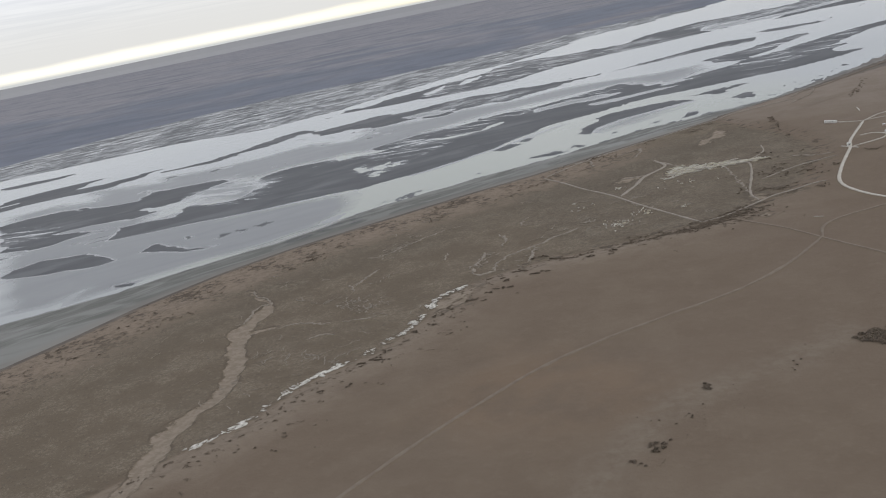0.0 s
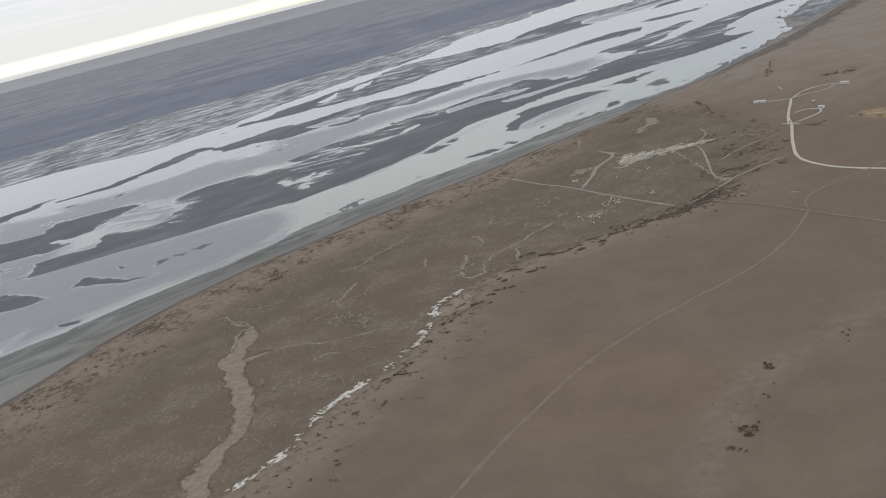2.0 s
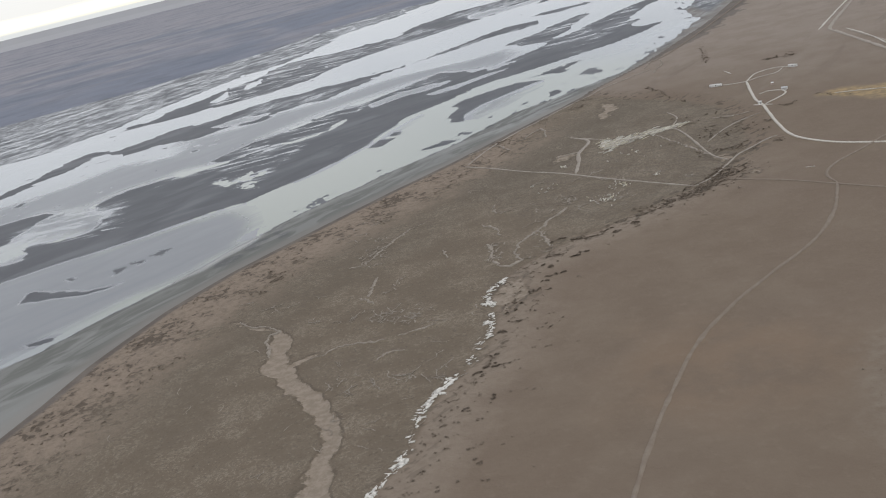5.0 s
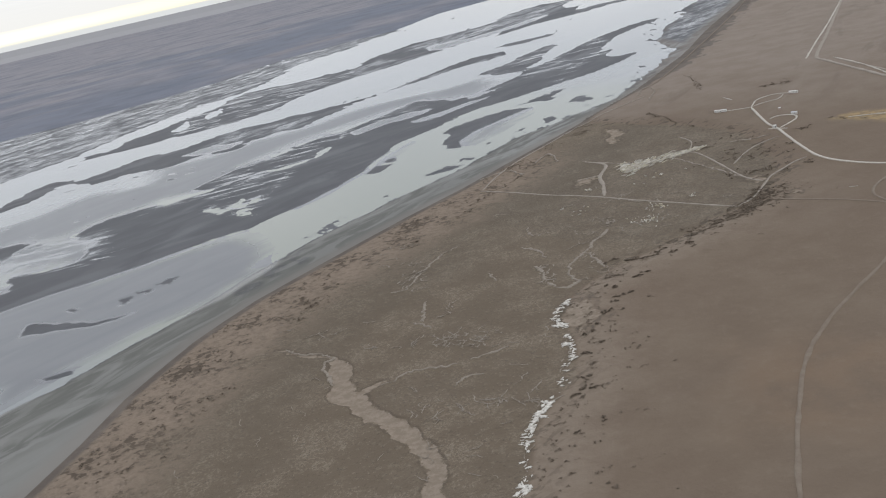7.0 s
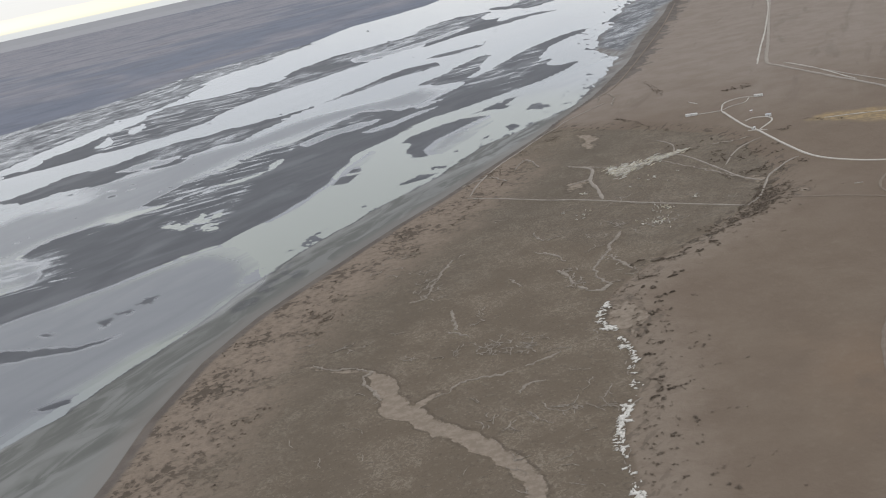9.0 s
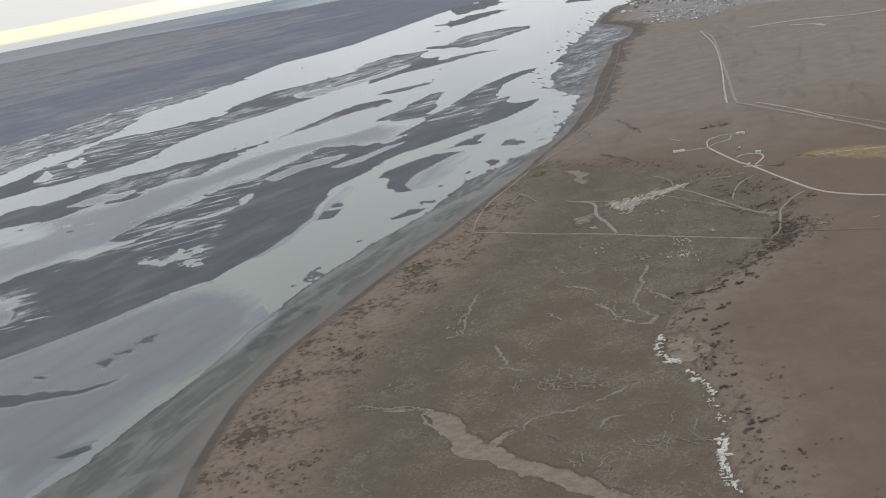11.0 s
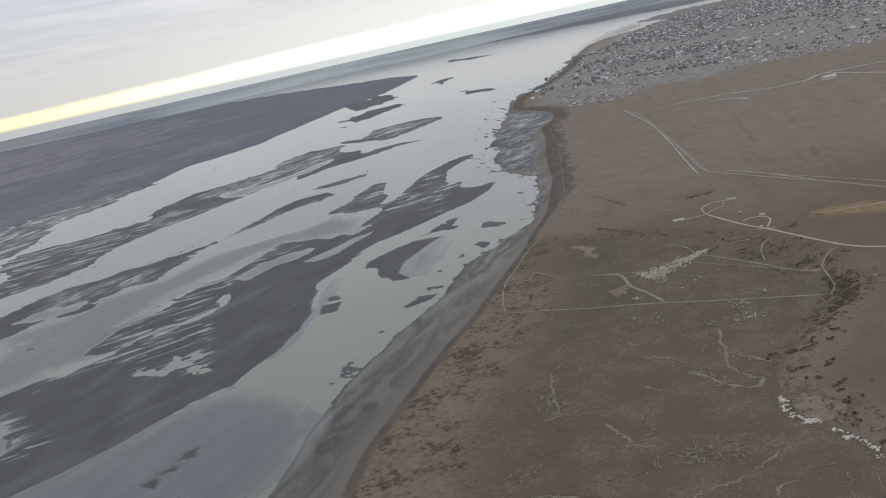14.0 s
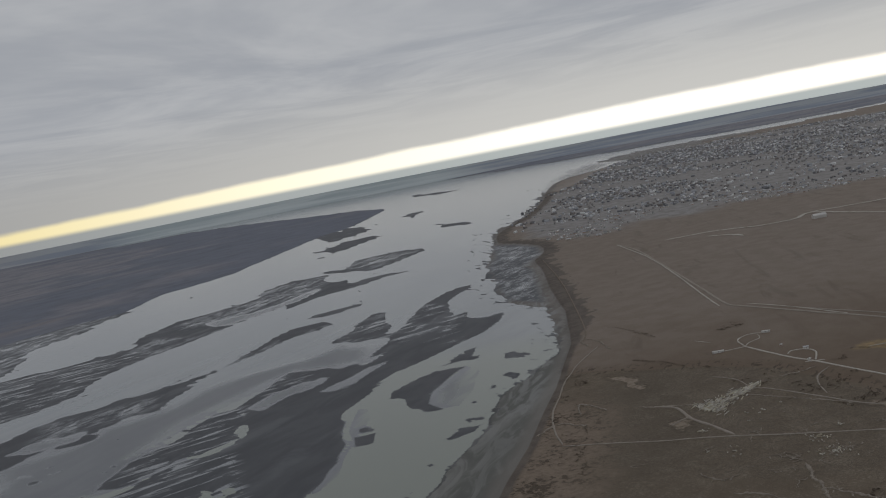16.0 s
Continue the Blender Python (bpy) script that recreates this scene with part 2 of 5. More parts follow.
flat("mud", (-436, 461), (-432, 484), (-408, 498), (-388, 512), (-370, 534), (-360, 556), (-355, 518), (-367, 490), (-387, 478), (-413, 466), (-421, 448))
flat("mud", (-462, 484), (-452, 507), (-431, 533), (-409, 541), (-408, 509), (-428, 485), (-444, 468))
flat("mud", (-543, 554), (-512, 568), (-481, 583), (-484, 554), (-514, 540))
flat("tongue", (-286, 367), (-270, 380), (-247, 386), (-232, 394), (-240, 378), (-255, 365))
flat("comb", (-304, 347), (-350, 386), (-327, 392), (-306, 393), (-287, 363), (-287, 347))
flat("tongue", (-43, 583), (-20, 596), (-2, 610), (8, 610), (-5, 597), (-19, 580), (-35, 569))
flat("tongue", (-79, 590), (-60, 608), (-38, 616), (-24, 621), (-33, 601), (-56, 591), (-74, 578))
flat("tongue", (-33, 1013), (12, 996), (61, 1033), (101, 1074), (62, 1010), (26, 990), (-22, 958))
flat("tongue", (-203, 644), (-191, 658), (-173, 649), (-163, 653), (-167, 632), (-186, 630))
flat("channel", (-31, 532), (-14, 557), (3, 571), (18, 572), (34, 580), (51, 593), (61, 592), (50, 580), (32, 566), (15, 558), (-1, 551), (-15, 538), (-31, 505))
flat("channel", (-232, 830), (-232, 858), (-226, 867), (-221, 846), (-221, 826), (-225, 817))
flat("channel", (-123, 438), (-118, 442), (-115, 440), (-114, 435), (-111, 426), (-116, 428))
flat("channel", (-129, 457), (-125, 465), (-122, 453), (-119, 445), (-125, 450))
flat("channel", (-143, 457), (-137, 459), (-132, 452), (-127, 440), (-135, 447))
flat("channel", (-119, 454), (-116, 460), (-114, 453), (-113, 445))
flat("channel", (-226, 382), (-234, 398), (-230, 409), (-226, 410), (-220, 394), (-224, 387))
flat("channel", (-259, 409), (-247, 410), (-239, 419), (-234, 421), (-233, 404), (-244, 401))
flat("mottle", (-58, 1063), (-19, 1084), (71, 1192), (146, 1182), (94, 1040), (44, 1034), (-20, 976), (-56, 991))
flat("mottle", (-193, 657), (-184, 702), (-158, 698), (-111, 700), (-120, 665), (-139, 657), (-163, 658), (-172, 627))
flat("mottle", (-78, 735), (-45, 766), (-12, 802), (34, 806), (20, 795), (-10, 785), (-38, 751), (-66, 732))
flat("mottle", (149, 1271), (211, 1282), (258, 1305), (287, 1228), (244, 1183), (187, 1138))
flat("mottle", (-115, 934), (-86, 988), (-52, 931), (-11, 953), (-19, 938), (-64, 907), (-101, 877))
flat("mottle", (-246, 440), (-232, 460), (-211, 458), (-195, 456), (-186, 428), (-180, 412), (-200, 402), (-226, 404), (-240, 418))
flat("comb", (-246, 436), (-232, 460), (-211, 458), (-195, 456), (-186, 428), (-188, 410), (-207, 408), (-230, 414))
flat("comb", (-166, 518), (-152, 526), (-138, 552), (-113, 589), (-88, 603), (-79, 609), (-90, 560), (-99, 530), (-106, 512), (-112, 456), (-114, 427), (-140, 451), (-143, 462), (-135, 477), (-154, 492), (-178, 481), (-185, 478), (-172, 494))
flat("comb", (-237, 744), (-218, 746), (-181, 769), (-134, 840), (-96, 893), (-114, 964), (-166, 936), (-217, 951), (-240, 901), (-251, 847))
flat("comb", (-70, 620), (-57, 635), (-43, 648), (-33, 634), (-43, 618), (-53, 608))
flat("comb", (40, 686), (70, 726), (108, 778), (109, 726), (96, 687), (74, 659), (59, 613), (43, 637))
flat("comb", (10, 723), (31, 749), (56, 782), (80, 799), (63, 748), (40, 686))
flat("comb", (-239, 419), (-207, 410), (-194, 415), (-190, 427), (-175, 414), (-187, 408), (-196, 400), (-222, 405))
flat("comb", (-197, 458), (-190, 451), (-187, 418), (-179, 416), (-175, 404), (-183, 400), (-189, 400))
flat("mud", (321, 1083), (269, 972), (227, 909), (201, 846), (163, 758), (143, 706), (149, 660), (183, 728), (230, 821), (238, 851), (288, 907), (318, 968), (325, 1035))
flat("mud", (1114, 3358), (1112, 3104), (1101, 2849), (1024, 2848), (1027, 3054))
flat("mud", (335, 1763), (392, 1799), (471, 1955), (468, 2075), (400, 2025), (357, 1985))
flat("film", (846, 1876), (1073, 2208), (1337, 2556), (1509, 2712), (1453, 2467), (1215, 2225), (946, 1903), (816, 1758))
flat("mud", (-660, 560), (-590, 590), (-520, 636), (-453, 685), (-413, 690), (-365, 690), (-345, 730), (-320, 780), (-290, 860), (-263, 933), (-245, 940), (-218, 968), (-199, 1076), (-173, 1148), (-135, 1201), (-84, 1311), (-142, 1330), (-212, 1290), (-292, 1150), (-424, 1045), (-483, 1030), (-556, 1000), (-640, 895), (-690, 820), (-725, 640))
flat("mottle", (-660, 560), (-590, 590), (-520, 636), (-453, 685), (-413, 690), (-365, 690), (-345, 730), (-320, 780), (-290, 860), (-263, 933), (-245, 940), (-218, 968), (-199, 1076), (-173, 1148), (-135, 1201), (-84, 1311), (-142, 1330), (-212, 1290), (-292, 1150), (-424, 1045), (-483, 1030), (-556, 1000), (-640, 895), (-690, 820), (-725, 640))
flat("mud", (-237, 744), (-252, 850), (-275, 800), (-300, 745), (-318, 725), (-280, 728))
flat("mottle", (321, 1083), (269, 972), (227, 909), (201, 846), (163, 758), (143, 706), (149, 660), (183, 728), (230, 821), (238, 851), (288, 907), (318, 968), (325, 1035))


def lattice(ix, iy, seed):
    h = (ix.astype(np.int64) * 374761393 + iy.astype(np.int64) * 668265263 + seed * 1274126177) & 0xFFFFFFFF
    h = ((h ^ (h >> 13)) * 1103515245) & 0xFFFFFFFF
    return ((h ^ (h >> 16)) & 0xFFFF) / 65535.0


def value_noise(x, y, seed):
    ix, iy = np.floor(x), np.floor(y)
    u, v = x - ix, y - iy
    u, v = u * u * (3 - 2 * u), v * v * (3 - 2 * v)
    a, b = lattice(ix, iy, seed), lattice(ix + 1, iy, seed)
    c, d = lattice(ix, iy + 1, seed), lattice(ix + 1, iy + 1, seed)
    return (a * (1 - u) + b * u) * (1 - v) + (c * (1 - u) + d * u) * v


def fbm(x, y, seed, octaves=4, gain=0.5):
    """Sum of value noises, from 0 to 1."""
    total, amp, norm = 0.0, 1.0, 0.0
    for k in range(octaves):
        turn = 0.6 * k
        a, b = x * math.cos(turn) - y * math.sin(turn), x * math.sin(turn) + y * math.cos(turn)
        total = total + amp * value_noise(a * 2 ** k, b * 2 ** k, seed + 17 * k)
        norm += amp
        amp *= gain
    return total / norm


def smooth(v, lo, hi):
    t = np.clip((v - lo) / (hi - lo), 0, 1)
    return t * t * (3 - 2 * t)


def line_distance(x, y, line, widths=None):
    """Distance to a line of points; with widths, minus the half width there."""
    best = np.full(x.shape, 1e9)
    for i, ((ax, ay), (bx, by)) in enumerate(zip(line, line[1:])):
        dx, dy = bx - ax, by - ay
        t = np.clip(((x - ax) * dx + (y - ay) * dy) / (dx * dx + dy * dy), 0, 1)
        d = np.hypot(x - ax - t * dx, y - ay - t * dy)
        if widths:
            d = d - (widths[i] + t * (widths[i + 1] - widths[i]))
        best = np.minimum(best, d)
    return best


def inside(x, y, ring):
    hit = np.zeros(x.shape, bool)
    for (ax, ay), (bx, by) in zip(ring, ring[1:] + ring[:1]):
        if ay != by:
            hit ^= ((ay > y) != (by > y)) & (x < ax + (y - ay) * (bx - ax) / (by - ay))
    return hit


def area_field(x, y, ring):
    """Signed distance to the edge of an area, positive inside; -1e3 far from it."""
    field = np.full(x.shape, -1e3)
    xs, ys = [p[0] for p in ring], [p[1] for p in ring]
    near = np.nonzero((x > min(xs) - 60) & (x < max(xs) + 60) & (y > min(ys) - 60) & (y < max(ys) + 60))[0]
    if len(near):
        px, py = x[near], y[near]
        d = line_distance(px, py, ring + ring[:1])
        field[near] = np.where(inside(px, py, ring), d, -d)
    return field


def spline(points, step):
    """Evenly spaced points on a smooth curve through the given ones."""
    p = [Vector(q) for q in points]
    p = [2 * p[0] - p[1]] + p + [2 * p[-1] - p[-2]]
    out = []
    for a, b, c, d in zip(p, p[1:], p[2:], p[3:]):
        n = max(1, int((c - b).length / step))
        for k in range(n):
            t = k / n
            out.append(0.5 * (2 * b + (c - a) * t + (2 * a - 5 * b + 4 * c - d) * t * t + (3 * b - a - 3 * c + d) * t ** 3))
    return out + [p[-2]]


BEACH = [(p.x, p.y) for p in spline([Vector((*q, 0)) for q in BEACH], 30)]
LAND_RING = SHORE + [(4900, -4900), (-4900, -4900), (-4900, -3000)]
FAR_RING = FAR_BANK + [(-1500, 4950), (-4950, 4950), (-4950, -900)]
MARSH_RING = SCARP + [(46, 500), (-40, 450), (-160, 340), (-230, 240), (-300, 120), (-150, 20)]
OTHER_SHORE = [(1650, 4900), (2000, 3650), (2330, 3050), (2700, 2720), (4900, 1800), (4900, 4900)]
FLOW = radians(40)


def survey(x, y):
    """Height of the land and what covers it, at arrays of places."""
    r = np.hypot(x, y + 20)
    a = 0.006 * r
    u, v = x * math.cos(FLOW) + y * math.sin(FLOW), -x * math.sin(FLOW) + y * math.cos(FLOW)
    wx = x + a * (fbm(u / (12 * 4), v / (3 * 4), 3, 4) - 0.5) * 1.3
    wy = y + a * (fbm(u / (12 * 4), v / (3 * 4), 9, 4) - 0.5) * 1.3
    unit = 0.004 * r
    shore = line_distance(wx, wy, SHORE)
    land = np.where(inside(wx, wy, LAND_RING), shore, -shore) + (fbm(u / 14, v / 5, 12, 3) - 0.5) * 3.5 * unit
    bank = line_distance(wx, wy, FAR_BANK)
    far = np.where(inside(wx, wy, FAR_RING), bank, -bank)
    far = np.maximum(far, area_field(wx, wy, OTHER_SHORE))
    beach = line_distance(x, y, BEACH)
    onland = inside(x, y, BEACH + [(4900, 2500), (4900, -4900), (-4900, -4900), (-4900, -3000)])
    beach = np.where(onland, beach, -beach)
    # the tidal flats
    mud = np.full(x.shape, -1e3)
    for ring in FLATS["mud"] + FLATS["islet"]:
        mud = np.maximum(mud, area_field(wx, wy, ring))
    bend_u, bend_v = u + 12 * fbm(u / 50, v / 50, 15, 2), v + 8 * fbm(u / 60, v / 30, 16, 2)
    near, mid = 1 - smooth(r, 330, 480), 1 - smooth(r, 650, 900)
    feather = near * fbm(bend_u / 34, bend_v / 3.5, 14, 2) + (1 - near) * (mid * fbm(bend_u / 60, bend_v / 8, 18, 2) + (1 - mid) * fbm(bend_u / 130, bend_v / 22, 19, 2)) - 0.5
    mud = mud + feather * (2.5 + 4.5 * (1 - near)) * unit
    wu = u + 25 * fbm(u / 60, v / 60, 5, 3)
    wv = v + 10 * fbm(u / 40, v / 40, 6, 3)
    mott = np.full(x.shape, -1e3)
    for ring in FLATS["mottle"]:
        mott = np.maximum(mott, area_field(wx, wy, ring))
    st = np.full(x.shape, -1e3)
    for ring in FLATS["comb"]:
        st = np.maximum(st, area_field(wx, wy, ring))
    # lone threads of mud along the current
    threads = fbm(wu / 60, wv / 4.2, 23, 3, 0.5)
    belt = smooth(v - 0.12 * u, 330, 420) * smooth(-land, 60, 120)
    mud = np.maximum(mud, np.where(belt > 0, (threads - 0.79 + 0.06 * (belt - 1)) * 70, -1e3))
    fringe = smooth(-land / unit, 7, 0.5) * smooth(y, 330, 420)
    mud = np.maximum(mud, np.where((land < 0) & (fringe > 0.02), (fbm(u / 9, v / 3.5, 27, 3, 0.6) - 0.70 + 0.06 * fringe) * 30 * fringe, -1e3))
    awash = np.full(x.shape, -1e3)
    for ring in FLATS["film"]:
        awash = np.maximum(awash, area_field(wx, wy, ring))
    for ring in FLATS["tongue"]:
        awash = np.maximum(awash, area_field(wx, wy, ring) + (2.5 + 5 * feather) * unit)
    for ring in FLATS["tongue"]:
        mud = np.minimum(mud, -area_field(wx, wy, ring) - 5 * feather * unit)
    awash = awash + (fbm(wu / 70, wv / 16, 25, 2) - 0.5) * 4 * unit
    for ring in FLATS["channel"]:
        cut = -area_field(wx, wy, ring) + feather * unit + 5.5 * unit * (fbm(u / 6, v / 1.6, 28, 3) - 0.5)
        mud, awash = np.minimum(mud, cut), np.minimum(awash, cut)
    awash = np.minimum(awash, unit - 6 * mud)
    islet = np.full(x.shape, -1e3)
    for ring in FLATS["islet"]:
        islet = np.maximum(islet, area_field(wx, wy, ring))
    # sheen: ground just awash
    sheen = fbm(wu / 90, wv / 22, 41, 4, 0.55)
    wet = np.maximum(mud, awash)
    lift = np.clip(wet / (2 * unit), -1, 1)
    bed = WATER + np.where(lift > 0, 0.08, 0.4) * lift + 0.05 * np.clip(mud / 12, 0, 1)
    lift = np.clip(land / (2 * unit), -1, 1)
    z = np.maximum(bed, WATER + np.where(lift > 0, 0.08, 0.4) * lift + 0.4 * smooth(land, 0, 40))
    z = z + 0.4 * smooth(beach, 0, 7)
    lift = np.clip(far / (2 * unit), -1, 1)
    hills = 0.02 * np.clip(far, 0, 60) + 5.0 * smooth(far, 40, 400) * (0.4 + fbm(x / 180, y / 180, 51, 4))
    z = np.maximum(z, WATER + np.where(lift > 0, 0.08, 0.4) * lift + hills)
    scarp = line_distance(wx, wy, SCARP)
    marsh = np.where(inside(wx, wy, MARSH_RING), scarp, -scarp)
    marsh_far = area_field(x, y, MARSH_RING)
    plain = onland & (marsh < 0)
    z = np.where(plain, z + 0.9 * smooth(-marsh, 0, 9), z)
    z = z + 0.25 * (fbm(x / 14, y / 14, 61, 4) - 0.5) * smooth(beach, 0, 4) + 0.5 * (fbm(x / 90, y / 90, 62, 2) - 0.5) * smooth(beach, 5, 60)
    # pale dry creeks
    ex = x + 6.0 * (fbm(x / 6, y / 6, 71, 4) - 0.5)
    ey = y + 6.0 * (fbm(x / 6, y / 6, 72, 4) - 0.5)
    creek = -np.minimum(line_distance(ex, ey, CREEK, CREEK_WIDE), line_distance(ex, ey, CREEK_ARM, [2.2, 1.5, 0.6, 0.2]))
    z = z - 0.35 * smooth(creek, -0.8, 1.2)
    for ring in BARE:
        creek = np.maximum(creek, area_field(ex, ey, ring) * 0.35 - 0.15 + 2.2 * (fbm(x / 3.5, y / 3.5, 73, 3) - 0.5))
    return z, dict(land=land, beach=np.where(onland, beach, -np.minimum(beach * -1, 300)), far=far, mud=mud, marsh=marsh, creek=creek, sheen=sheen, unit=unit, mott=mott, awash=awash, combed=st, islet=islet)


# ---- materials ----
def material(name, build):
    m = bpy.data.materials.new(name)
    m.use_nodes = True
    g = Graph(m.node_tree)
    where = g.node("ShaderNodeNewGeometry").outputs["Position"]
    surface = g.node("ShaderNodeBsdfPrincipled")
    colour, rough, bump, *rest = build(g, where)
    g.put(surface.inputs["Base Color"], colour), g.put(surface.inputs["Roughness"], rough)
    if bump is not None:
        b = g.node("ShaderNodeBump")
        b.inputs["Strength"].default_value, b.inputs["Distance"].default_value = bump[1], bump[2]
        g.put(b.inputs["Height"], bump[0])
        g.put(surface.inputs["Normal"], b.outputs[0])
    surface.inputs["Specular IOR Level"].default_value = 0.3
    for key, value in (rest[0] if rest else {}).items():
        g.put(surface.inputs[key], value)
    g.put(g.node("ShaderNodeOutputMaterial").inputs[0], surface.outputs[0])
    return m


def silt_colour(g, p):
    """Silty grey water with a greener plume in the near channel."""
    run = g.noise(g.scaled(p, (0.3, 1.6, 1), -FLOW), 0.02, 4, 0.6, 0.5)
    silt = g.noise(p, 0.008, 3, 0.5)
    colour = g.mix(g.step(run, 0.35, 0.65), (0.168, 0.182, 0.188), (0.205, 0.220, 0.224))
    reach = g.node("ShaderNodeVectorMath", op="DISTANCE")
    g.put(reach.inputs[0], p)
    reach.inputs[1].default_value = (-45, 440, 0)
    plume = g.math("ADD", g.step(reach.outputs["Value"], 250, 90), g.math("SUBTRACT", silt, 0.5))
    return g.mix(g.step(plume, 0.1, 0.8), colour, (0.205, 0.222, 0.186))


def ground_look(g, p):
    wide, mid = g.noise(p, 0.012, 5, 0.6), g.noise(p, 0.07, 5, 0.6)
    fine, grain = g.noise(p, 0.45, 6, 0.65), g.noise(p, 2.2, 5, 0.7)
    at = {k: g.attribute(k) for k in ("far", "marsh", "creek", "sheen", "beach", "dune", "sand", "rust", "scrub", "town", "inlet", "strandline", "awash", "mottle", "comb", "tide", "heath", "shingle", "bar", "darkflat", "belt", "pale", "islet", "northward")}
    at["onland"] = g.step(at["strandline"], -0.25, 0.25)
    at["crust"] = g.math("MULTIPLY", g.step(at["tide"], -0.3, 0.2), g.math("SUBTRACT", 1.0, at["inlet"]))
    # dry plain above the scarp
    plain = g.mix(g.step(mid, 0.30, 0.72), (0.148, 0.112, 0.083), (0.168, 0.130, 0.097))
    plain = g.mix(g.step(wide, 0.40, 0.75, 0.0, 0.7), plain, (0.151, 0.113, 0.085))
    plain = g.mix(g.math("MULTIPLY", at["rust"], g.step(mid, 0.3, 0.6)), plain, (0.182, 0.128, 0.088))
    plain = g.mix(g.math("MULTIPLY", g.step(fine, 0.5, 0.75), 0.25), plain, (0.211, 0.170, 0.128))
    # salt marsh below it
    marsh = g.mix(g.step(mid, 0.30, 0.70), (0.128, 0.101, 0.074), (0.147, 0.116, 0.085))
    marsh = g.mix(g.math("MULTIPLY", g.step(fine, 0.56, 0.64), 0.30), marsh, (0.216, 0.182, 0.140))
    marsh = g.mix(g.math("MULTIPLY", at["scrub"], g.step(fine, 0.30, 0.60, 0.0, 0.55)), marsh, (0.100, 0.081, 0.061))
    tangle = g.noise(p, 0.32, 5, 0.6, 1.2)
    line = g.math("ABSOLUTE", g.math("SUBTRACT", tangle, 0.5))
    marsh = g.mix(g.math("MULTIPLY", g.math("MULTIPLY", g.step(line, 0.022, 0.008), g.step(mid, 0.46, 0.60)), 0.55), marsh, (0.258, 0.220, 0.172))
    crackle = g.math("ABSOLUTE", g.math("SUBTRACT", g.noise(p, 0.62, 4, 0.65, 1.4), 0.5))
    marsh = g.mix(g.math("MULTIPLY", g.step(crackle, 0.035, 0.010), g.math("MAXIMUM", g.math("MULTIPLY", at["scrub"], 0.42), g.step(wide, 0.48, 0.60, 0.0, 0.4))), marsh, (0.234, 0.198, 0.158))
    marsh = g.mix(g.step(crackle, 0.10, 0.17, 0.0, 0.35), marsh, (0.088, 0.072, 0.055))
    dots = g.noise(p, 1.5, 3, 0.6, 0.3)
    marsh = g.mix(g.math("MULTIPLY", g.step(g.math("ADD", dots, g.math("MULTIPLY", g.math("SUBTRACT", mid, 0.5), 0.35)), 0.60, 0.68), 0.55), marsh, (0.232, 0.198, 0.158))
    marsh = g.mix(g.math("MULTIPLY", g.step(g.math("SUBTRACT", dots, g.math("MULTIPLY", g.math("SUBTRACT", fine, 0.5), 0.5)), 0.40, 0.32), 0.5), marsh, (0.078, 0.066, 0.052))
    marsh = g.mix(g.math("MULTIPLY", at["belt"], g.step(fine, 0.30, 0.60, 0.60, 0.15)), marsh, (0.102, 0.085, 0.065))
    land = g.mix(g.step(g.math("ADD", at["marsh"], g.math("ADD", g.math("MULTIPLY", g.math("SUBTRACT", fine, 0.5), 2.0), g.math("MULTIPLY", g.math("SUBTRACT", mid, 0.5), 3.0))), -0.8, 0.8), plain, marsh)
    # distance haze over the northern plain, put into its colour as a paler tone
    land = g.mix(g.math("MULTIPLY", g.step(at["northward"], 0.0, 1.0), g.step(at["marsh"], 0.0, -1.5)), land, g.mix(g.step(mid, 0.35, 0.65), (0.206, 0.166, 0.134), (0.232, 0.192, 0.160)))
    slope = g.math("MULTIPLY", g.step(g.math("ADD", at["marsh"], g.math("MULTIPLY", g.math("SUBTRACT", mid, 0.5), 7.0)), -8.5, -2.5), g.step(at["marsh"], 0.3, -0.3))
    place = g.node("ShaderNodeSeparateXYZ")
    g.put(place.inputs[0], p)
    slope = g.math("MULTIPLY", slope, g.step(place.outputs[1], 330, 270))
    land = g.mix(g.math("MULTIPLY", slope, g.step(fine, 0.30, 0.62, 0.50, 0.85)), land, (0.214, 0.172, 0.134))
    land = g.mix(g.math("MULTIPLY", at["pale"], g.step(fine, 0.32, 0.64, 0.1, 0.6)), land, (0.205, 0.170, 0.134))
    ridge = g.noise(g.scaled(p, (0.30, 1.7, 1), -radians(60)), 0.035, 6, 0.62, 0.8)
    northern = g.math("MULTIPLY", g.step(place.outputs[1], 340, 460), g.step(at["marsh"], 0.0, -1.5))
    land = g.mix(g.math("MULTIPLY", northern, g.step(ridge, 0.54, 0.66, 0.0, 0.5)), land, (0.212, 0.176, 0.142))
    land = g.mix(g.math("MULTIPLY", northern, g.step(ridge, 0.43, 0.33, 0.0, 0.3)), land, (0.112, 0.088, 0.068))
    rim = g.math("MULTIPLY", g.step(at["marsh"], -4.5, -0.5), g.step(at["marsh"], 2.6, 0.6))
    brush = g.noise(g.scaled(p, (0.8, 1.5, 1), -radians(35)), 0.30, 4, 0.6, 0.4)
    brush = g.math("ADD", brush, g.math("MULTIPLY", g.math("SUBTRACT", mid, 0.5), 0.4))
    land = g.mix(g.math("MULTIPLY", g.math("MULTIPLY", rim, g.step(place.outputs[1], 235, 285, 0.45, 0.9)), g.step(brush, 0.54, 0.61)), land, (0.080, 0.064, 0.048))
    # sandy ridge and crest behind the beach
    dune = g.mix(g.step(fine, 0.42, 0.66), (0.216, 0.169, 0.130), (0.164, 0.130, 0.100))
    fleck = g.noise(p, 0.42, 5, 0.62, 0.5)
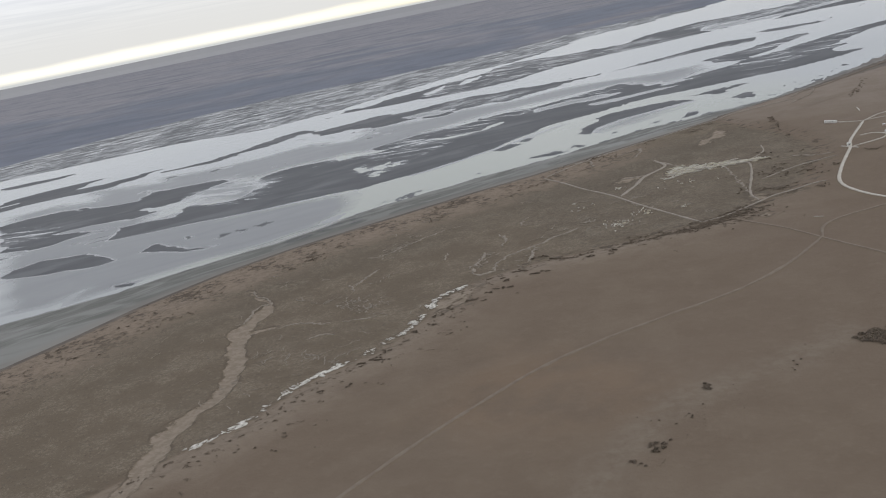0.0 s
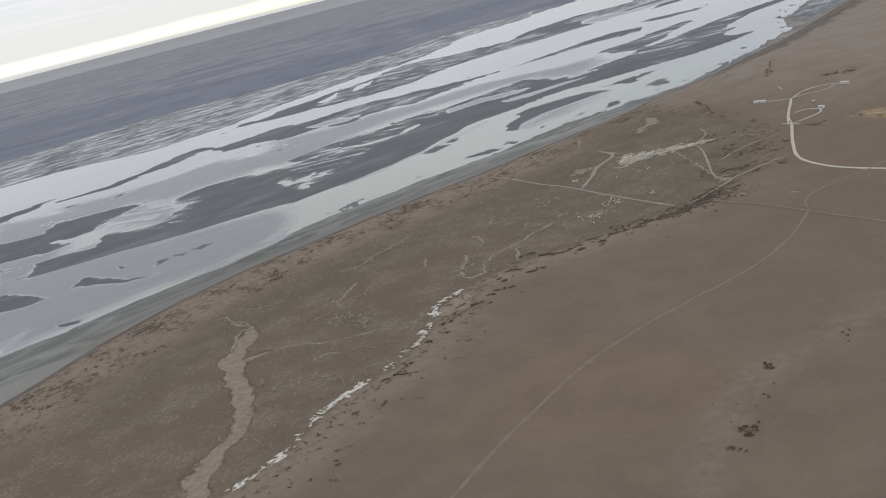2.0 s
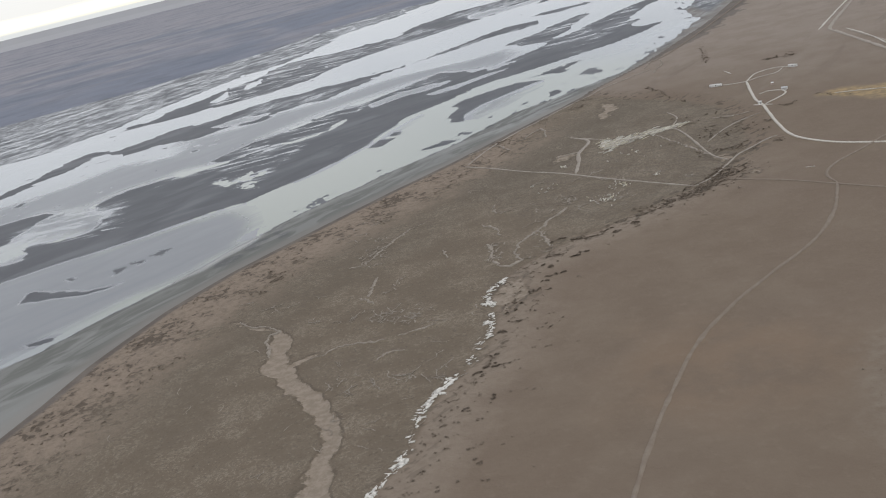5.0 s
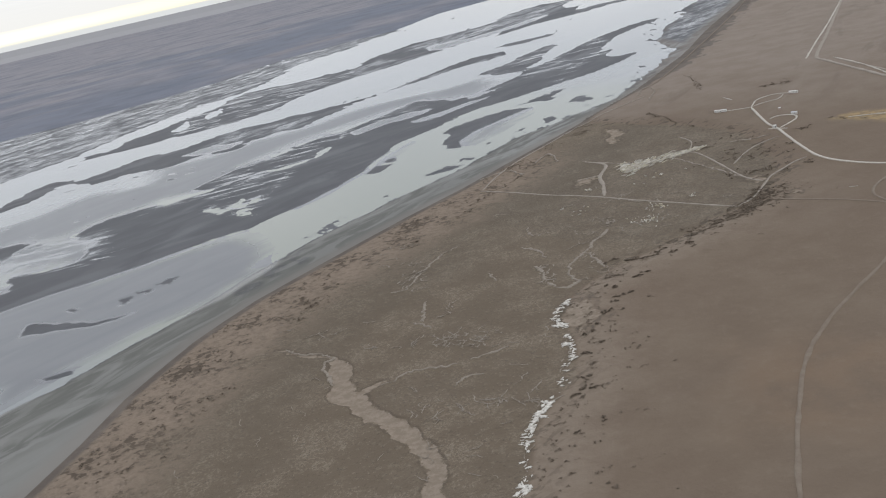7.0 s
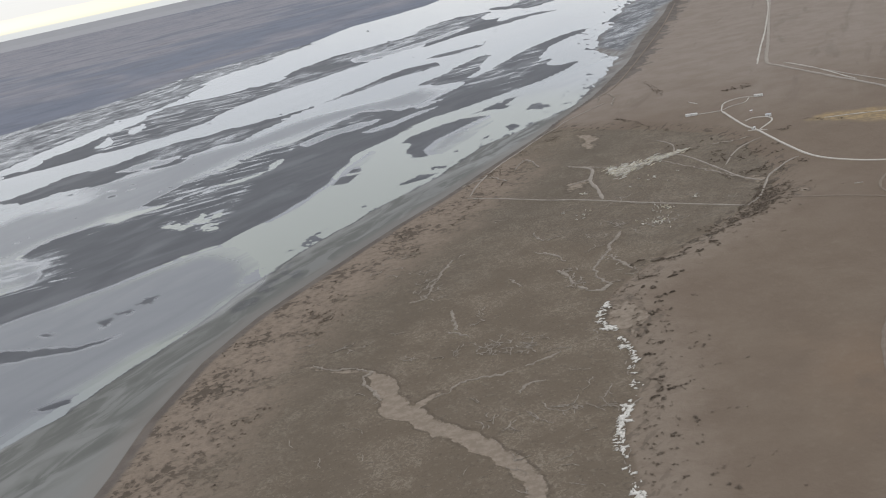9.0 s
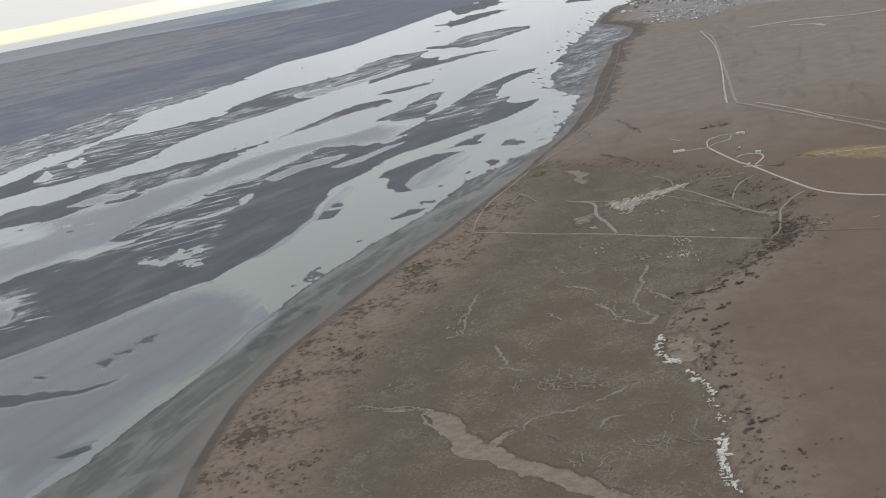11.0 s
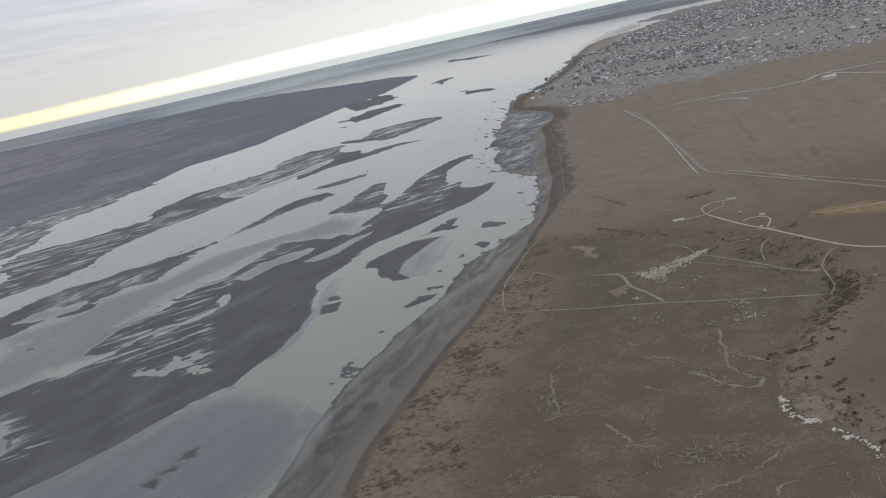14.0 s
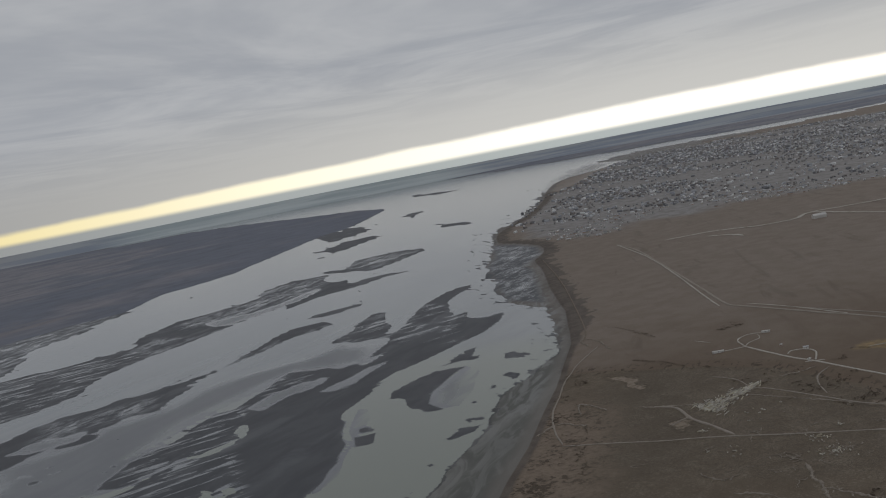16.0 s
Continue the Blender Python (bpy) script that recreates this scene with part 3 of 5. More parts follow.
    clump = g.math("ADD", fleck, g.math("MULTIPLY", g.math("SUBTRACT", mid, 0.5), 0.9))
    dune = g.mix(g.step(clump, 0.50, 0.57, 0.0, 0.45), dune, (0.120, 0.094, 0.071))
    dune = g.mix(g.step(clump, 0.59, 0.63, 0.0, 0.8), dune, (0.074, 0.058, 0.044))
    dune = g.mix(g.step(g.math("SUBTRACT", dots, g.math("MULTIPLY", g.math("SUBTRACT", mid, 0.5), 0.4)), 0.58, 0.66, 0.0, 0.5), dune, (0.250, 0.200, 0.156))
    near_beach = g.math("ADD", at["dune"], g.math("MULTIPLY", g.math("SUBTRACT", mid, 0.5), 40))
    land = g.mix(g.step(near_beach, 46, 16), land, dune)
    land = g.mix(at["sand"], land, g.mix(g.step(fine, 0.4, 0.6), (0.294, 0.213, 0.116), (0.201, 0.150, 0.093)))
    # town ground, lightened in its colour to include distance haze
    land = g.mix(at["town"], land, g.mix(g.step(mid, 0.4, 0.6), (0.225, 0.215, 0.210), (0.305, 0.298, 0.294)))
    clay = g.mix(g.step(fine, 0.4, 0.62), (0.206, 0.166, 0.128), (0.258, 0.212, 0.167))
    land = g.mix(g.step(g.math("ADD", at["creek"], g.math("ADD", g.math("MULTIPLY", g.math("SUBTRACT", grain, 0.5), 1.6), g.math("MULTIPLY", g.math("SUBTRACT", fine, 0.55), 3.0))), -0.25, 0.2), land, clay)
    cut = g.math("MULTIPLY", g.step(at["creek"], -1.1, -0.45), g.step(at["creek"], 0.05, -0.25))
    land = g.mix(g.math("MULTIPLY", cut, g.step(fine, 0.40, 0.60, 0.1, 0.7)), land, (0.085, 0.068, 0.052))
    land = g.mix(g.math("MULTIPLY", g.step(grain, 0.58, 0.76), 0.25), land, (0.088, 0.069, 0.051))
    strand = g.mix(g.step(mid, 0.4, 0.6), (0.108, 0.090, 0.077), (0.140, 0.118, 0.101))
    land = g.mix(g.step(g.math("SUBTRACT", g.math("ADD", at["beach"], g.math("MULTIPLY", g.math("SUBTRACT", fine, 0.5), 3.0)), g.math("MULTIPLY", at["shingle"], g.step(mid, 0.3, 0.7, 6.0, 22.0))), 4.6, 2.2), land, strand)
    # flats
    run = g.noise(g.scaled(p, (0.6, 1.5, 1), -FLOW), 0.045, 4, 0.55, 0.8)
    mud = g.mix(g.step(run, 0.32, 0.68), (0.074, 0.076, 0.083), (0.098, 0.100, 0.107))
    film = g.mix(g.step(run, 0.28, 0.72), (0.126, 0.132, 0.145), (0.150, 0.156, 0.167))
    wet = g.math("MULTIPLY", g.step(g.math("ADD", at["sheen"], g.math("MULTIPLY", g.math("SUBTRACT", run, 0.5), 0.3)), 0.58, 0.72), 0.18)
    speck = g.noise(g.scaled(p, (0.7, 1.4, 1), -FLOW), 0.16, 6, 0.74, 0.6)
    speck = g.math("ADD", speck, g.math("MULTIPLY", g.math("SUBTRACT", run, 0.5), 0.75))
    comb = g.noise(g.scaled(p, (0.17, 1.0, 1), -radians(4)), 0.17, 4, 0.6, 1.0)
    # mask of specks and comb streaks where standing water shines
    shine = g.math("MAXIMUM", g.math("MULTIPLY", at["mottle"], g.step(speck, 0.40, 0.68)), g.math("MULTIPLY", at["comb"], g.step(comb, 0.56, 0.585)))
    thread = g.noise(g.scaled(p, (0.28, 1.1, 1), -radians(46)), 0.05, 3, 0.5, 1.0)
    bare = g.step(at["bar"], -0.1, 0.6, 0.0, 1.5)
    awash = g.step(g.math("ADD", g.math("SUBTRACT", at["awash"], g.math("MULTIPLY", bare, 0.3)), g.math("MULTIPLY", g.math("SUBTRACT", run, 0.5), 0.8)), -0.8, 0.0)
    sheet = g.math("MULTIPLY", awash, g.math("SUBTRACT", 1.0, at["islet"]))
    wet = g.math("MAXIMUM", g.math("MAXIMUM", wet, shine), g.math("MULTIPLY", sheet, g.step(g.math("ADD", at["awash"], g.math("MULTIPLY", thread, 1.5)), 0.6, 2.2, 1.0, 0.62)))
    film = g.mix(g.math("MULTIPLY", g.step(g.math("ADD", at["awash"], g.math("MULTIPLY", g.math("SUBTRACT", run, 0.5), 1.6)), 1.7, 0.0), g.step(at["bar"], -0.4, -1.2)), film, silt_colour(g, p))
    film = g.mix(g.step(thread, 0.40, 0.62, 0.0, 0.45), film, (0.102, 0.108, 0.121))
    mud = g.mix(g.math("MAXIMUM", wet, sheet), mud, film)
    # the water's sky shine, put into the mud colour as pale marks
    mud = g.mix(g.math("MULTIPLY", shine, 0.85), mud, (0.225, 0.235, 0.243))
    drift = g.noise(g.scaled(p, (0.5, 1.7, 1), -radians(52)), 0.075, 4, 0.55, 1.2)
    shoal = g.mix(g.step(drift, 0.34, 0.62), (0.102, 0.102, 0.092), (0.128, 0.127, 0.115))
    # wet sheen on the shoal, painted as a paler tone
    shoal = g.mix(g.step(g.math("ADD", at["sheen"], g.math("MULTIPLY", drift, 0.4)), 0.62, 0.85), shoal, (0.172, 0.171, 0.158))
    shoal = g.mix(g.step(at["beach"], -9.0, -2.0, 0.0, 0.55), shoal, (0.185, 0.165, 0.146))
    ragged = g.math("ADD", at["tide"], g.math("ADD", g.math("MULTIPLY", g.math("SUBTRACT", mid, 0.5), 1.8), g.math("MULTIPLY", g.math("SUBTRACT", fine, 0.5), 1.6)))
    shoal = g.mix(g.math("MAXIMUM", g.step(ragged, 1.3, 0.7), g.math("MULTIPLY", at["darkflat"], g.step(fine, 0.66, 0.52))), shoal, (0.074, 0.074, 0.074))
    shoal = g.mix(g.math("MULTIPLY", at["shingle"], g.step(g.math("ADD", drift, g.math("MULTIPLY", at["beach"], 0.006)), 0.56, 0.34, 0.25, 1.0)), shoal, strand)
    mud = g.mix(at["crust"], mud, shoal)
    puddle_sheen = g.math("MULTIPLY", g.math("MULTIPLY", at["crust"], g.step(drift, 0.46, 0.58)), g.step(at["beach"], -3.0, -9.0))
    # bright wet sheets: sheen put into the colour, stronger to the north
    mud = g.mix(g.math("MULTIPLY", puddle_sheen, g.step(place.outputs[1], 380, 520, 0.12, 0.6)), mud, (0.230, 0.232, 0.226))
    wet = g.math("MAXIMUM", wet, g.math("MULTIPLY", puddle_sheen, 0.2))
    # far bank: low heath in patches, blue distance haze put into its colours
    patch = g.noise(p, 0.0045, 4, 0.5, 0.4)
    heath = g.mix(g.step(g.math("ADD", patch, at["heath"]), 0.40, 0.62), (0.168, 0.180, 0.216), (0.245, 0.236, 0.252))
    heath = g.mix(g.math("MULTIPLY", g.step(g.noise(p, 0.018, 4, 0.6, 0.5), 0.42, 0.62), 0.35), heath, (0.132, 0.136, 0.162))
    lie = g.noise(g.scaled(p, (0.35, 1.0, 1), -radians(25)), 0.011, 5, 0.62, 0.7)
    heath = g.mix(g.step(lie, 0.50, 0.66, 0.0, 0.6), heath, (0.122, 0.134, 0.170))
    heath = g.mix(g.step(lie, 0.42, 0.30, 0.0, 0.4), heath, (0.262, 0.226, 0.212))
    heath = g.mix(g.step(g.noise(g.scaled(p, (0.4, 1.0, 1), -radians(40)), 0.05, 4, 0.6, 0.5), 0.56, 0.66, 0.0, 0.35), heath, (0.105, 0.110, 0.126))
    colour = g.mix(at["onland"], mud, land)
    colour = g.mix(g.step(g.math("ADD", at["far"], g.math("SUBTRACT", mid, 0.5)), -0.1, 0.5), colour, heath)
    dry = g.math("MAXIMUM", at["onland"], g.step(at["far"], -0.2, 0.4))
    rough = g.math("ADD", g.math("MULTIPLY", dry, 0.35), g.math("SUBTRACT", 0.60, g.math("MULTIPLY", wet, 0.44)))
    relief = g.math("MULTIPLY", g.math("ADD", g.math("MULTIPLY", fine, 0.7), g.math("MULTIPLY", grain, 0.3)), dry)
    gloss = g.math("MULTIPLY", wet, g.math("SUBTRACT", 1.0, dry))
    return colour, rough, (relief, 0.6, 0.5), {"Specular IOR Level": g.step(gloss, 0.0, 1.0, 0.25, 0.5), "IOR": 1.36}


def water_look(g, p):
    colour = silt_colour(g, p)
    ripple = g.noise(p, 1.4, 3, 0.6)
    return colour, 0.14, (ripple, 0.08, 0.05), {"Specular IOR Level": 0.5, "IOR": 1.36}


def plain_look(a, b, scale, roughness, bump=0.3):
    def build(g, p):
        n = g.noise(p, scale, 5, 0.65)
        c = g.mix(g.step(n, 0.34, 0.66), a, b)
        c = g.mix(g.math("MULTIPLY", g.step(g.noise(p, scale * 7, 4, 0.7), 0.5, 0.75), 0.35), c, tuple(v * 0.6 for v in a))
        return c, roughness, (n, bump, 0.1)
    return build


def varied_look(colours, roughness):
    """One of several paints for each object or each loose piece of a mesh."""
    def build(g, p, source="object"):
        info = g.node("ShaderNodeObjectInfo").outputs["Random"]
        island = g.node("ShaderNodeNewGeometry").outputs["Random Per Island"]
        pick = g.math("FRACT", g.math("ADD", info, island))
        ramp = g.node("ShaderNodeValToRGB")
        ramp.color_ramp.interpolation = "CONSTANT"
        while len(ramp.color_ramp.elements) < len(colours):
            ramp.color_ramp.elements.new(0.5)
        for i, c in enumerate(colours):
            ramp.color_ramp.elements[i].position = i / len(colours)
            ramp.color_ramp.elements[i].color = (*c, 1)
        g.put(ramp.inputs[0], pick)
        n = g.noise(p, 1.3, 4, 0.6)
        return g.mix(g.math("MULTIPLY", n, 0.35), ramp.outputs[0], (0.12, 0.10, 0.09)), roughness, (n, 0.2, 0.05)
    return build


M_GROUND = material("tidal land", ground_look)
M_WATER = material("silty water", water_look)
M_GRAVEL = material("pale gravel", plain_look((0.37, 0.338, 0.292), (0.48, 0.445, 0.392), 1.1, 0.95))
M_TRACK = material("worn dirt track", plain_look((0.235, 0.202, 0.168), (0.300, 0.264, 0.224), 0.8, 0.95))
M_FAINT = material("faint wheel track", plain_look((0.170, 0.134, 0.103), (0.200, 0.163, 0.128), 0.5, 0.95))
M_CLAY = material("dry creek clay", plain_look((0.190, 0.160, 0.128), (0.268, 0.232, 0.192), 0.9, 0.95))
M_CHALK = material("white eroded clay", plain_look((0.44, 0.415, 0.37), (0.68, 0.65, 0.60), 1.6, 0.95, 0.6))
M_RUBBLE = material("pale rubble", varied_look([(0.50, 0.47, 0.40), (0.62, 0.59, 0.52), (0.38, 0.35, 0.30), (0.55, 0.50, 0.38)], 0.9))
M_SHRUB = material("dark scrub leaves", varied_look([(0.150, 0.118, 0.088), (0.175, 0.136, 0.100), (0.135, 0.110, 0.084), (0.195, 0.150, 0.108)], 0.9))
M_STEM = material("scrub stems", plain_look((0.07, 0.055, 0.04), (0.11, 0.085, 0.06), 6.0, 0.9))
M_WALL = material("painted walls", varied_look([(0.62, 0.61, 0.58), (0.52, 0.47, 0.40), (0.42, 0.40, 0.38), (0.70, 0.69, 0.66), (0.46, 0.36, 0.30)], 0.8))
M_ROOF = material("sheet roofs", varied_look([(0.34, 0.355, 0.385), (0.19, 0.195, 0.21), (0.80, 0.80, 0.80), (0.20, 0.18, 0.17), (0.44, 0.455, 0.485), (0.27, 0.26, 0.255), (0.58, 0.585, 0.60), (0.16, 0.165, 0.175)], 0.55))
M_WHITE = material("white sheet metal", plain_look((0.50, 0.48, 0.45), (0.62, 0.60, 0.57), 0.9, 0.55))
M_DARK = material("dark glass and doors", plain_look((0.03, 0.035, 0.04), (0.05, 0.055, 0.06), 3.0, 0.3))


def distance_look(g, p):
    # Distance haze is put into these pale blue-grey land and sea colours.
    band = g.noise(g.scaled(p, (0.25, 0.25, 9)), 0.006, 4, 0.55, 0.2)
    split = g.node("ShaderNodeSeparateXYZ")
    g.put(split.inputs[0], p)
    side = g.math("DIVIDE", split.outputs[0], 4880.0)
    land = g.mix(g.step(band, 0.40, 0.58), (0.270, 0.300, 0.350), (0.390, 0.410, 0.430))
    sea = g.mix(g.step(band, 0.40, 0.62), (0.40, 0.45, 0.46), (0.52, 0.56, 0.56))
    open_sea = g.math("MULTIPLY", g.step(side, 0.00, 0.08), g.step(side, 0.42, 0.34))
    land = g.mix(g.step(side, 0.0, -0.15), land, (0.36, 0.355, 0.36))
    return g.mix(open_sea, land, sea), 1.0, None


M_DISTANCE = material("hazy far shores", distance_look)


# ---- the large structure ----
def mesh_object(name, verts, faces, mat, parent=None):
    mesh = bpy.data.meshes.new(name)
    mesh.from_pydata(verts, [], faces)
    mesh.materials.append(mat)
    ob = new(name, mesh)
    ob.parent = parent
    return ob


def part(name, bm, mat, parent, label=""):
    """Links a bmesh as one mesh object under a thing or a part."""
    mesh = bpy.data.meshes.new(name)
    bm.to_mesh(mesh)
    bm.free()
    mesh.materials.append(mat)
    ob = new(name, mesh)
    ob.parent = parent
    return tagged(ob, label)


SAND_RING = [(134, 372), (147, 376), (160, 370), (172, 358), (186, 340), (180, 330), (165, 340), (157, 344), (145, 358)]
TOWN_RING = [(400, 1178), (470, 1293), (560, 1440), (756, 1690), (881, 1800), (1147, 2119), (1480, 2480), (1698, 2500), (2100, 2100), (2300, 1600), (1700, 1200), (1000, 950), (760, 830), (670, 816), (626, 842), (570, 885), (544, 918), (474, 891), (451, 940), (407, 931), (371, 920), (344, 946), (360, 1058)]


def build_ground():
    fine = np.radians(np.linspace(-62, 64, 1340))
    coarse = np.radians(np.linspace(70, 292, 38))
    angles = np.concatenate([fine, coarse])
    radii = np.concatenate([[20, 50, 80], 1 / np.linspace(1 / 100, 1 / 4860, 770)])
    aa, rr = np.meshgrid(angles, radii)
    x, y = (rr * np.sin(aa)).ravel(), (rr * np.cos(aa)).ravel() - 20
    z, f = survey(x, y)
    rows, cols = rr.shape
    co = np.empty((x.size + 1, 3), np.float32)
    co[:-1] = np.stack([x, y, z], 1)
    co[-1] = (0, -20, z[:cols].mean())
    i, j = np.meshgrid(np.arange(rows - 1), np.arange(cols), indexing="ij")
    k = (j + 1) % cols
    quads = np.stack([i * cols + j, i * cols + k, (i + 1) * cols + k, (i + 1) * cols + j], -1).reshape(-1, 4)[:, ::-1]
    hub = np.stack([np.full(cols, x.size), (np.arange(cols) + 1) % cols, np.arange(cols)], 1)
    mesh = bpy.data.meshes.new("ground")
    mesh.vertices.add(len(co))
    mesh.vertices.foreach_set("co", co.ravel())
    mesh.loops.add(quads.size + hub.size)
    mesh.loops.foreach_set("vertex_index", np.concatenate([quads.ravel(), hub.ravel()]).astype(np.int32))
    mesh.polygons.add(len(quads) + len(hub))
    starts = np.concatenate([np.arange(len(quads)) * 4, quads.size + np.arange(len(hub)) * 3]).astype(np.int32)
    mesh.polygons.foreach_set("loop_start", starts)
    mesh.update(calc_edges=True)
    mesh.shade_smooth()
    unit = f["unit"]
    covers = {
        "strandline": np.clip(f["beach"] / unit, -4, 4),
        "beach": np.clip(f["beach"], -100, 400),
        "dune": np.clip(f["beach"] + 90 * smooth(y, 380, 520), -100, 400),
        "far": np.clip(f["far"] / unit, -3, 3),
        "marsh": np.clip(f["marsh"] / 2.5, -9, 3),
        "creek": np.clip(f["creek"], -3, 3),
        "sheen": f["sheen"],
        "darkflat": smooth(area_field(x, y, DARK_FLAT) + 9 * (fbm(x / 9, y / 9, 86) - 0.5), -1, 1.5),
        "belt": smooth(f["beach"] + 26 * (fbm(x / 30, y / 30, 87) - 0.5), 26, 40) * smooth(-f["beach"] + 26 * (fbm(x / 30, y / 30, 88) - 0.5), -72, -48) * smooth(y, 150, 230),
        "pale": smooth(-np.abs(line_distance(x, y, [(82, 133), (85, 155), (91, 169), (101, 179), (109, 188), (118, 200)])) + 10 * (fbm(x / 8, y / 8, 89) - 0.5), -8, 1),
        "islet": smooth(f["islet"] / unit + 2.0 * (fbm(x / 4, y / 1.8, 94) - 0.5), -0.4, 0.5),
        # how far the painted haze has set in, growing to the north
        "northward": smooth(y + 120 * (fbm(x / 70, y / 70, 96) - 0.5) + 0.25 * x, 350, 640),
        "inlet": smooth(area_field(x, y, COVE), -4, 4),
        "shingle": 0.85 * smooth(y, 500, 590),
        "tide": np.clip(f["land"] / unit, -4, 12),
        "bar": np.clip(f["mud"] / (3 * unit), -2, 2),
        "awash": np.clip(f["awash"] / (5 * unit), -3, 3),
        "mottle": smooth(f["mott"] / unit, -2, 3) * (1 - 0.15 * smooth(area_field(x, y, COVE), -4, 4)),
        "comb": smooth(f["combed"] / unit, -3, 1),
        # shifts the far bank to its paler, hazier tone further off
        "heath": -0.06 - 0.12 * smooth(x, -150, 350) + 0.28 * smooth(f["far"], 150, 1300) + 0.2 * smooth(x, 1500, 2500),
        "sand": smooth(area_field(x, y, SAND_RING) + 14 * (fbm(x / 12, y / 12, 81) - 0.5), -1, 3),
        "town": 0.8 * smooth(area_field(x, y, TOWN_RING) + 60 * (fbm(x / 60, y / 60, 82) - 0.5), -10, 30),
        "rust": 0.6 * smooth(34 - np.hypot((x - 62) / 1.0, y - 172) + 30 * (fbm(x / 25, y / 25, 83) - 0.5), 0, 25),
        "scrub": smooth(area_field(x, y, [(70, 440), (104, 400), (104, 340), (88, 300), (45, 272), (20, 285), (-5, 330), (0, 370), (40, 430)]) + 16 * (fbm(x / 16, y / 16, 84) - 0.5), -3, 8),
    }
    for name, values in covers.items():
        layer = mesh.attributes.new(name, "FLOAT", "POINT")
        layer.data.foreach_set("value", np.append(values, values[:cols].mean()).astype(np.float32))
    mesh.materials.append(M_GROUND)
    return tagged(new("ground", mesh), "brown tidal plain, salt marsh and grey mudflats", "ground", kind="structure")


build_ground()


def build_water():
    n = 96
    verts = [(0, 0, WATER)] + [(4850 * math.cos(2 * math.pi * k / n), 4850 * math.sin(2 * math.pi * k / n) - 20, WATER) for k in range(n)]
    ob = mesh_object("water", verts, [(0, 1 + k, 1 + (k + 1) % n) for k in range(n)], M_WATER)
    tagged(ob, "pale grey-green silty river water among mudflats", "river", kind="structure")


build_water()


# Low ring behind the land's rim; its haze is painted colour.
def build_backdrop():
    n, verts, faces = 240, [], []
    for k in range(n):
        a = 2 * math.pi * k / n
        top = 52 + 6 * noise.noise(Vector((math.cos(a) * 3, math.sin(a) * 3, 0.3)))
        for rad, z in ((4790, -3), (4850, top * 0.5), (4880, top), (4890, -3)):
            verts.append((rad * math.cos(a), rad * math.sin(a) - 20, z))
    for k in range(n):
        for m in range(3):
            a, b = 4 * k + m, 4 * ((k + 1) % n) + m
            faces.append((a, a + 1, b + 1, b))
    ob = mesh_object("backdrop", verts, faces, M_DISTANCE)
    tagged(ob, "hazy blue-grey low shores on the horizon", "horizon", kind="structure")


build_backdrop()


# ---- roads and tracks ----
def heights(points):
    x, y = np.array([p[0] for p in points], float), np.array([p[1] for p in points], float)
    return survey(x, y)[0] + 0.05 + 0.00035 * np.hypot(x, y)


def ribbon(name, points, width, mat, label, category, wobble=0.15, step=2.0, kind="structure", ends=0.5, sway=0.0):
    line = spline([Vector((*p, 0)) for p in points], step)
    line = [p + sway * Vector((noise.noise(p * 0.45 + Vector((0, 0, 2))) + 0.6 * noise.noise(p * 1.3), noise.noise(p * 0.45 + Vector((9, 0, 5))) + 0.6 * noise.noise(p * 1.3 + Vector((4, 4, 4))), 0)) for p in line]
    zs = heights(line)
    verts, faces = [], []
    for i, p in enumerate(line):
        a, b = line[max(0, i - 1)], line[min(len(line) - 1, i + 1)]
        side = Vector((b.y - a.y, a.x - b.x, 0)).normalized()
        near_end = min(i, len(line) - 1 - i) / 4
        w = width / 2 * (1 + wobble * 2 * noise.noise(Vector((p.x * 0.3, p.y * 0.3, 7)))) * min(1, ends + near_end)
        shift = wobble * width * 0.5 * noise.noise(Vector((p.x * 0.15, p.y * 0.15, 3)))
        for k, z in ((-1.0, -0.12), (-0.8, 0.02), (0, 0.05), (0.8, 0.02), (1.0, -0.12)):
            verts.append((p.x + side.x * (k * w + shift), p.y + side.y * (k * w + shift), zs[i] + z))
        if i:
            for k in range(4):
                q = 5 * (i - 1) + k
                faces.append((q, q + 1, q + 6, q + 5))
    ob = mesh_object(name, verts, faces, mat)
    ob.data.shade_smooth()
    return tagged(ob, label, category, kind=kind)


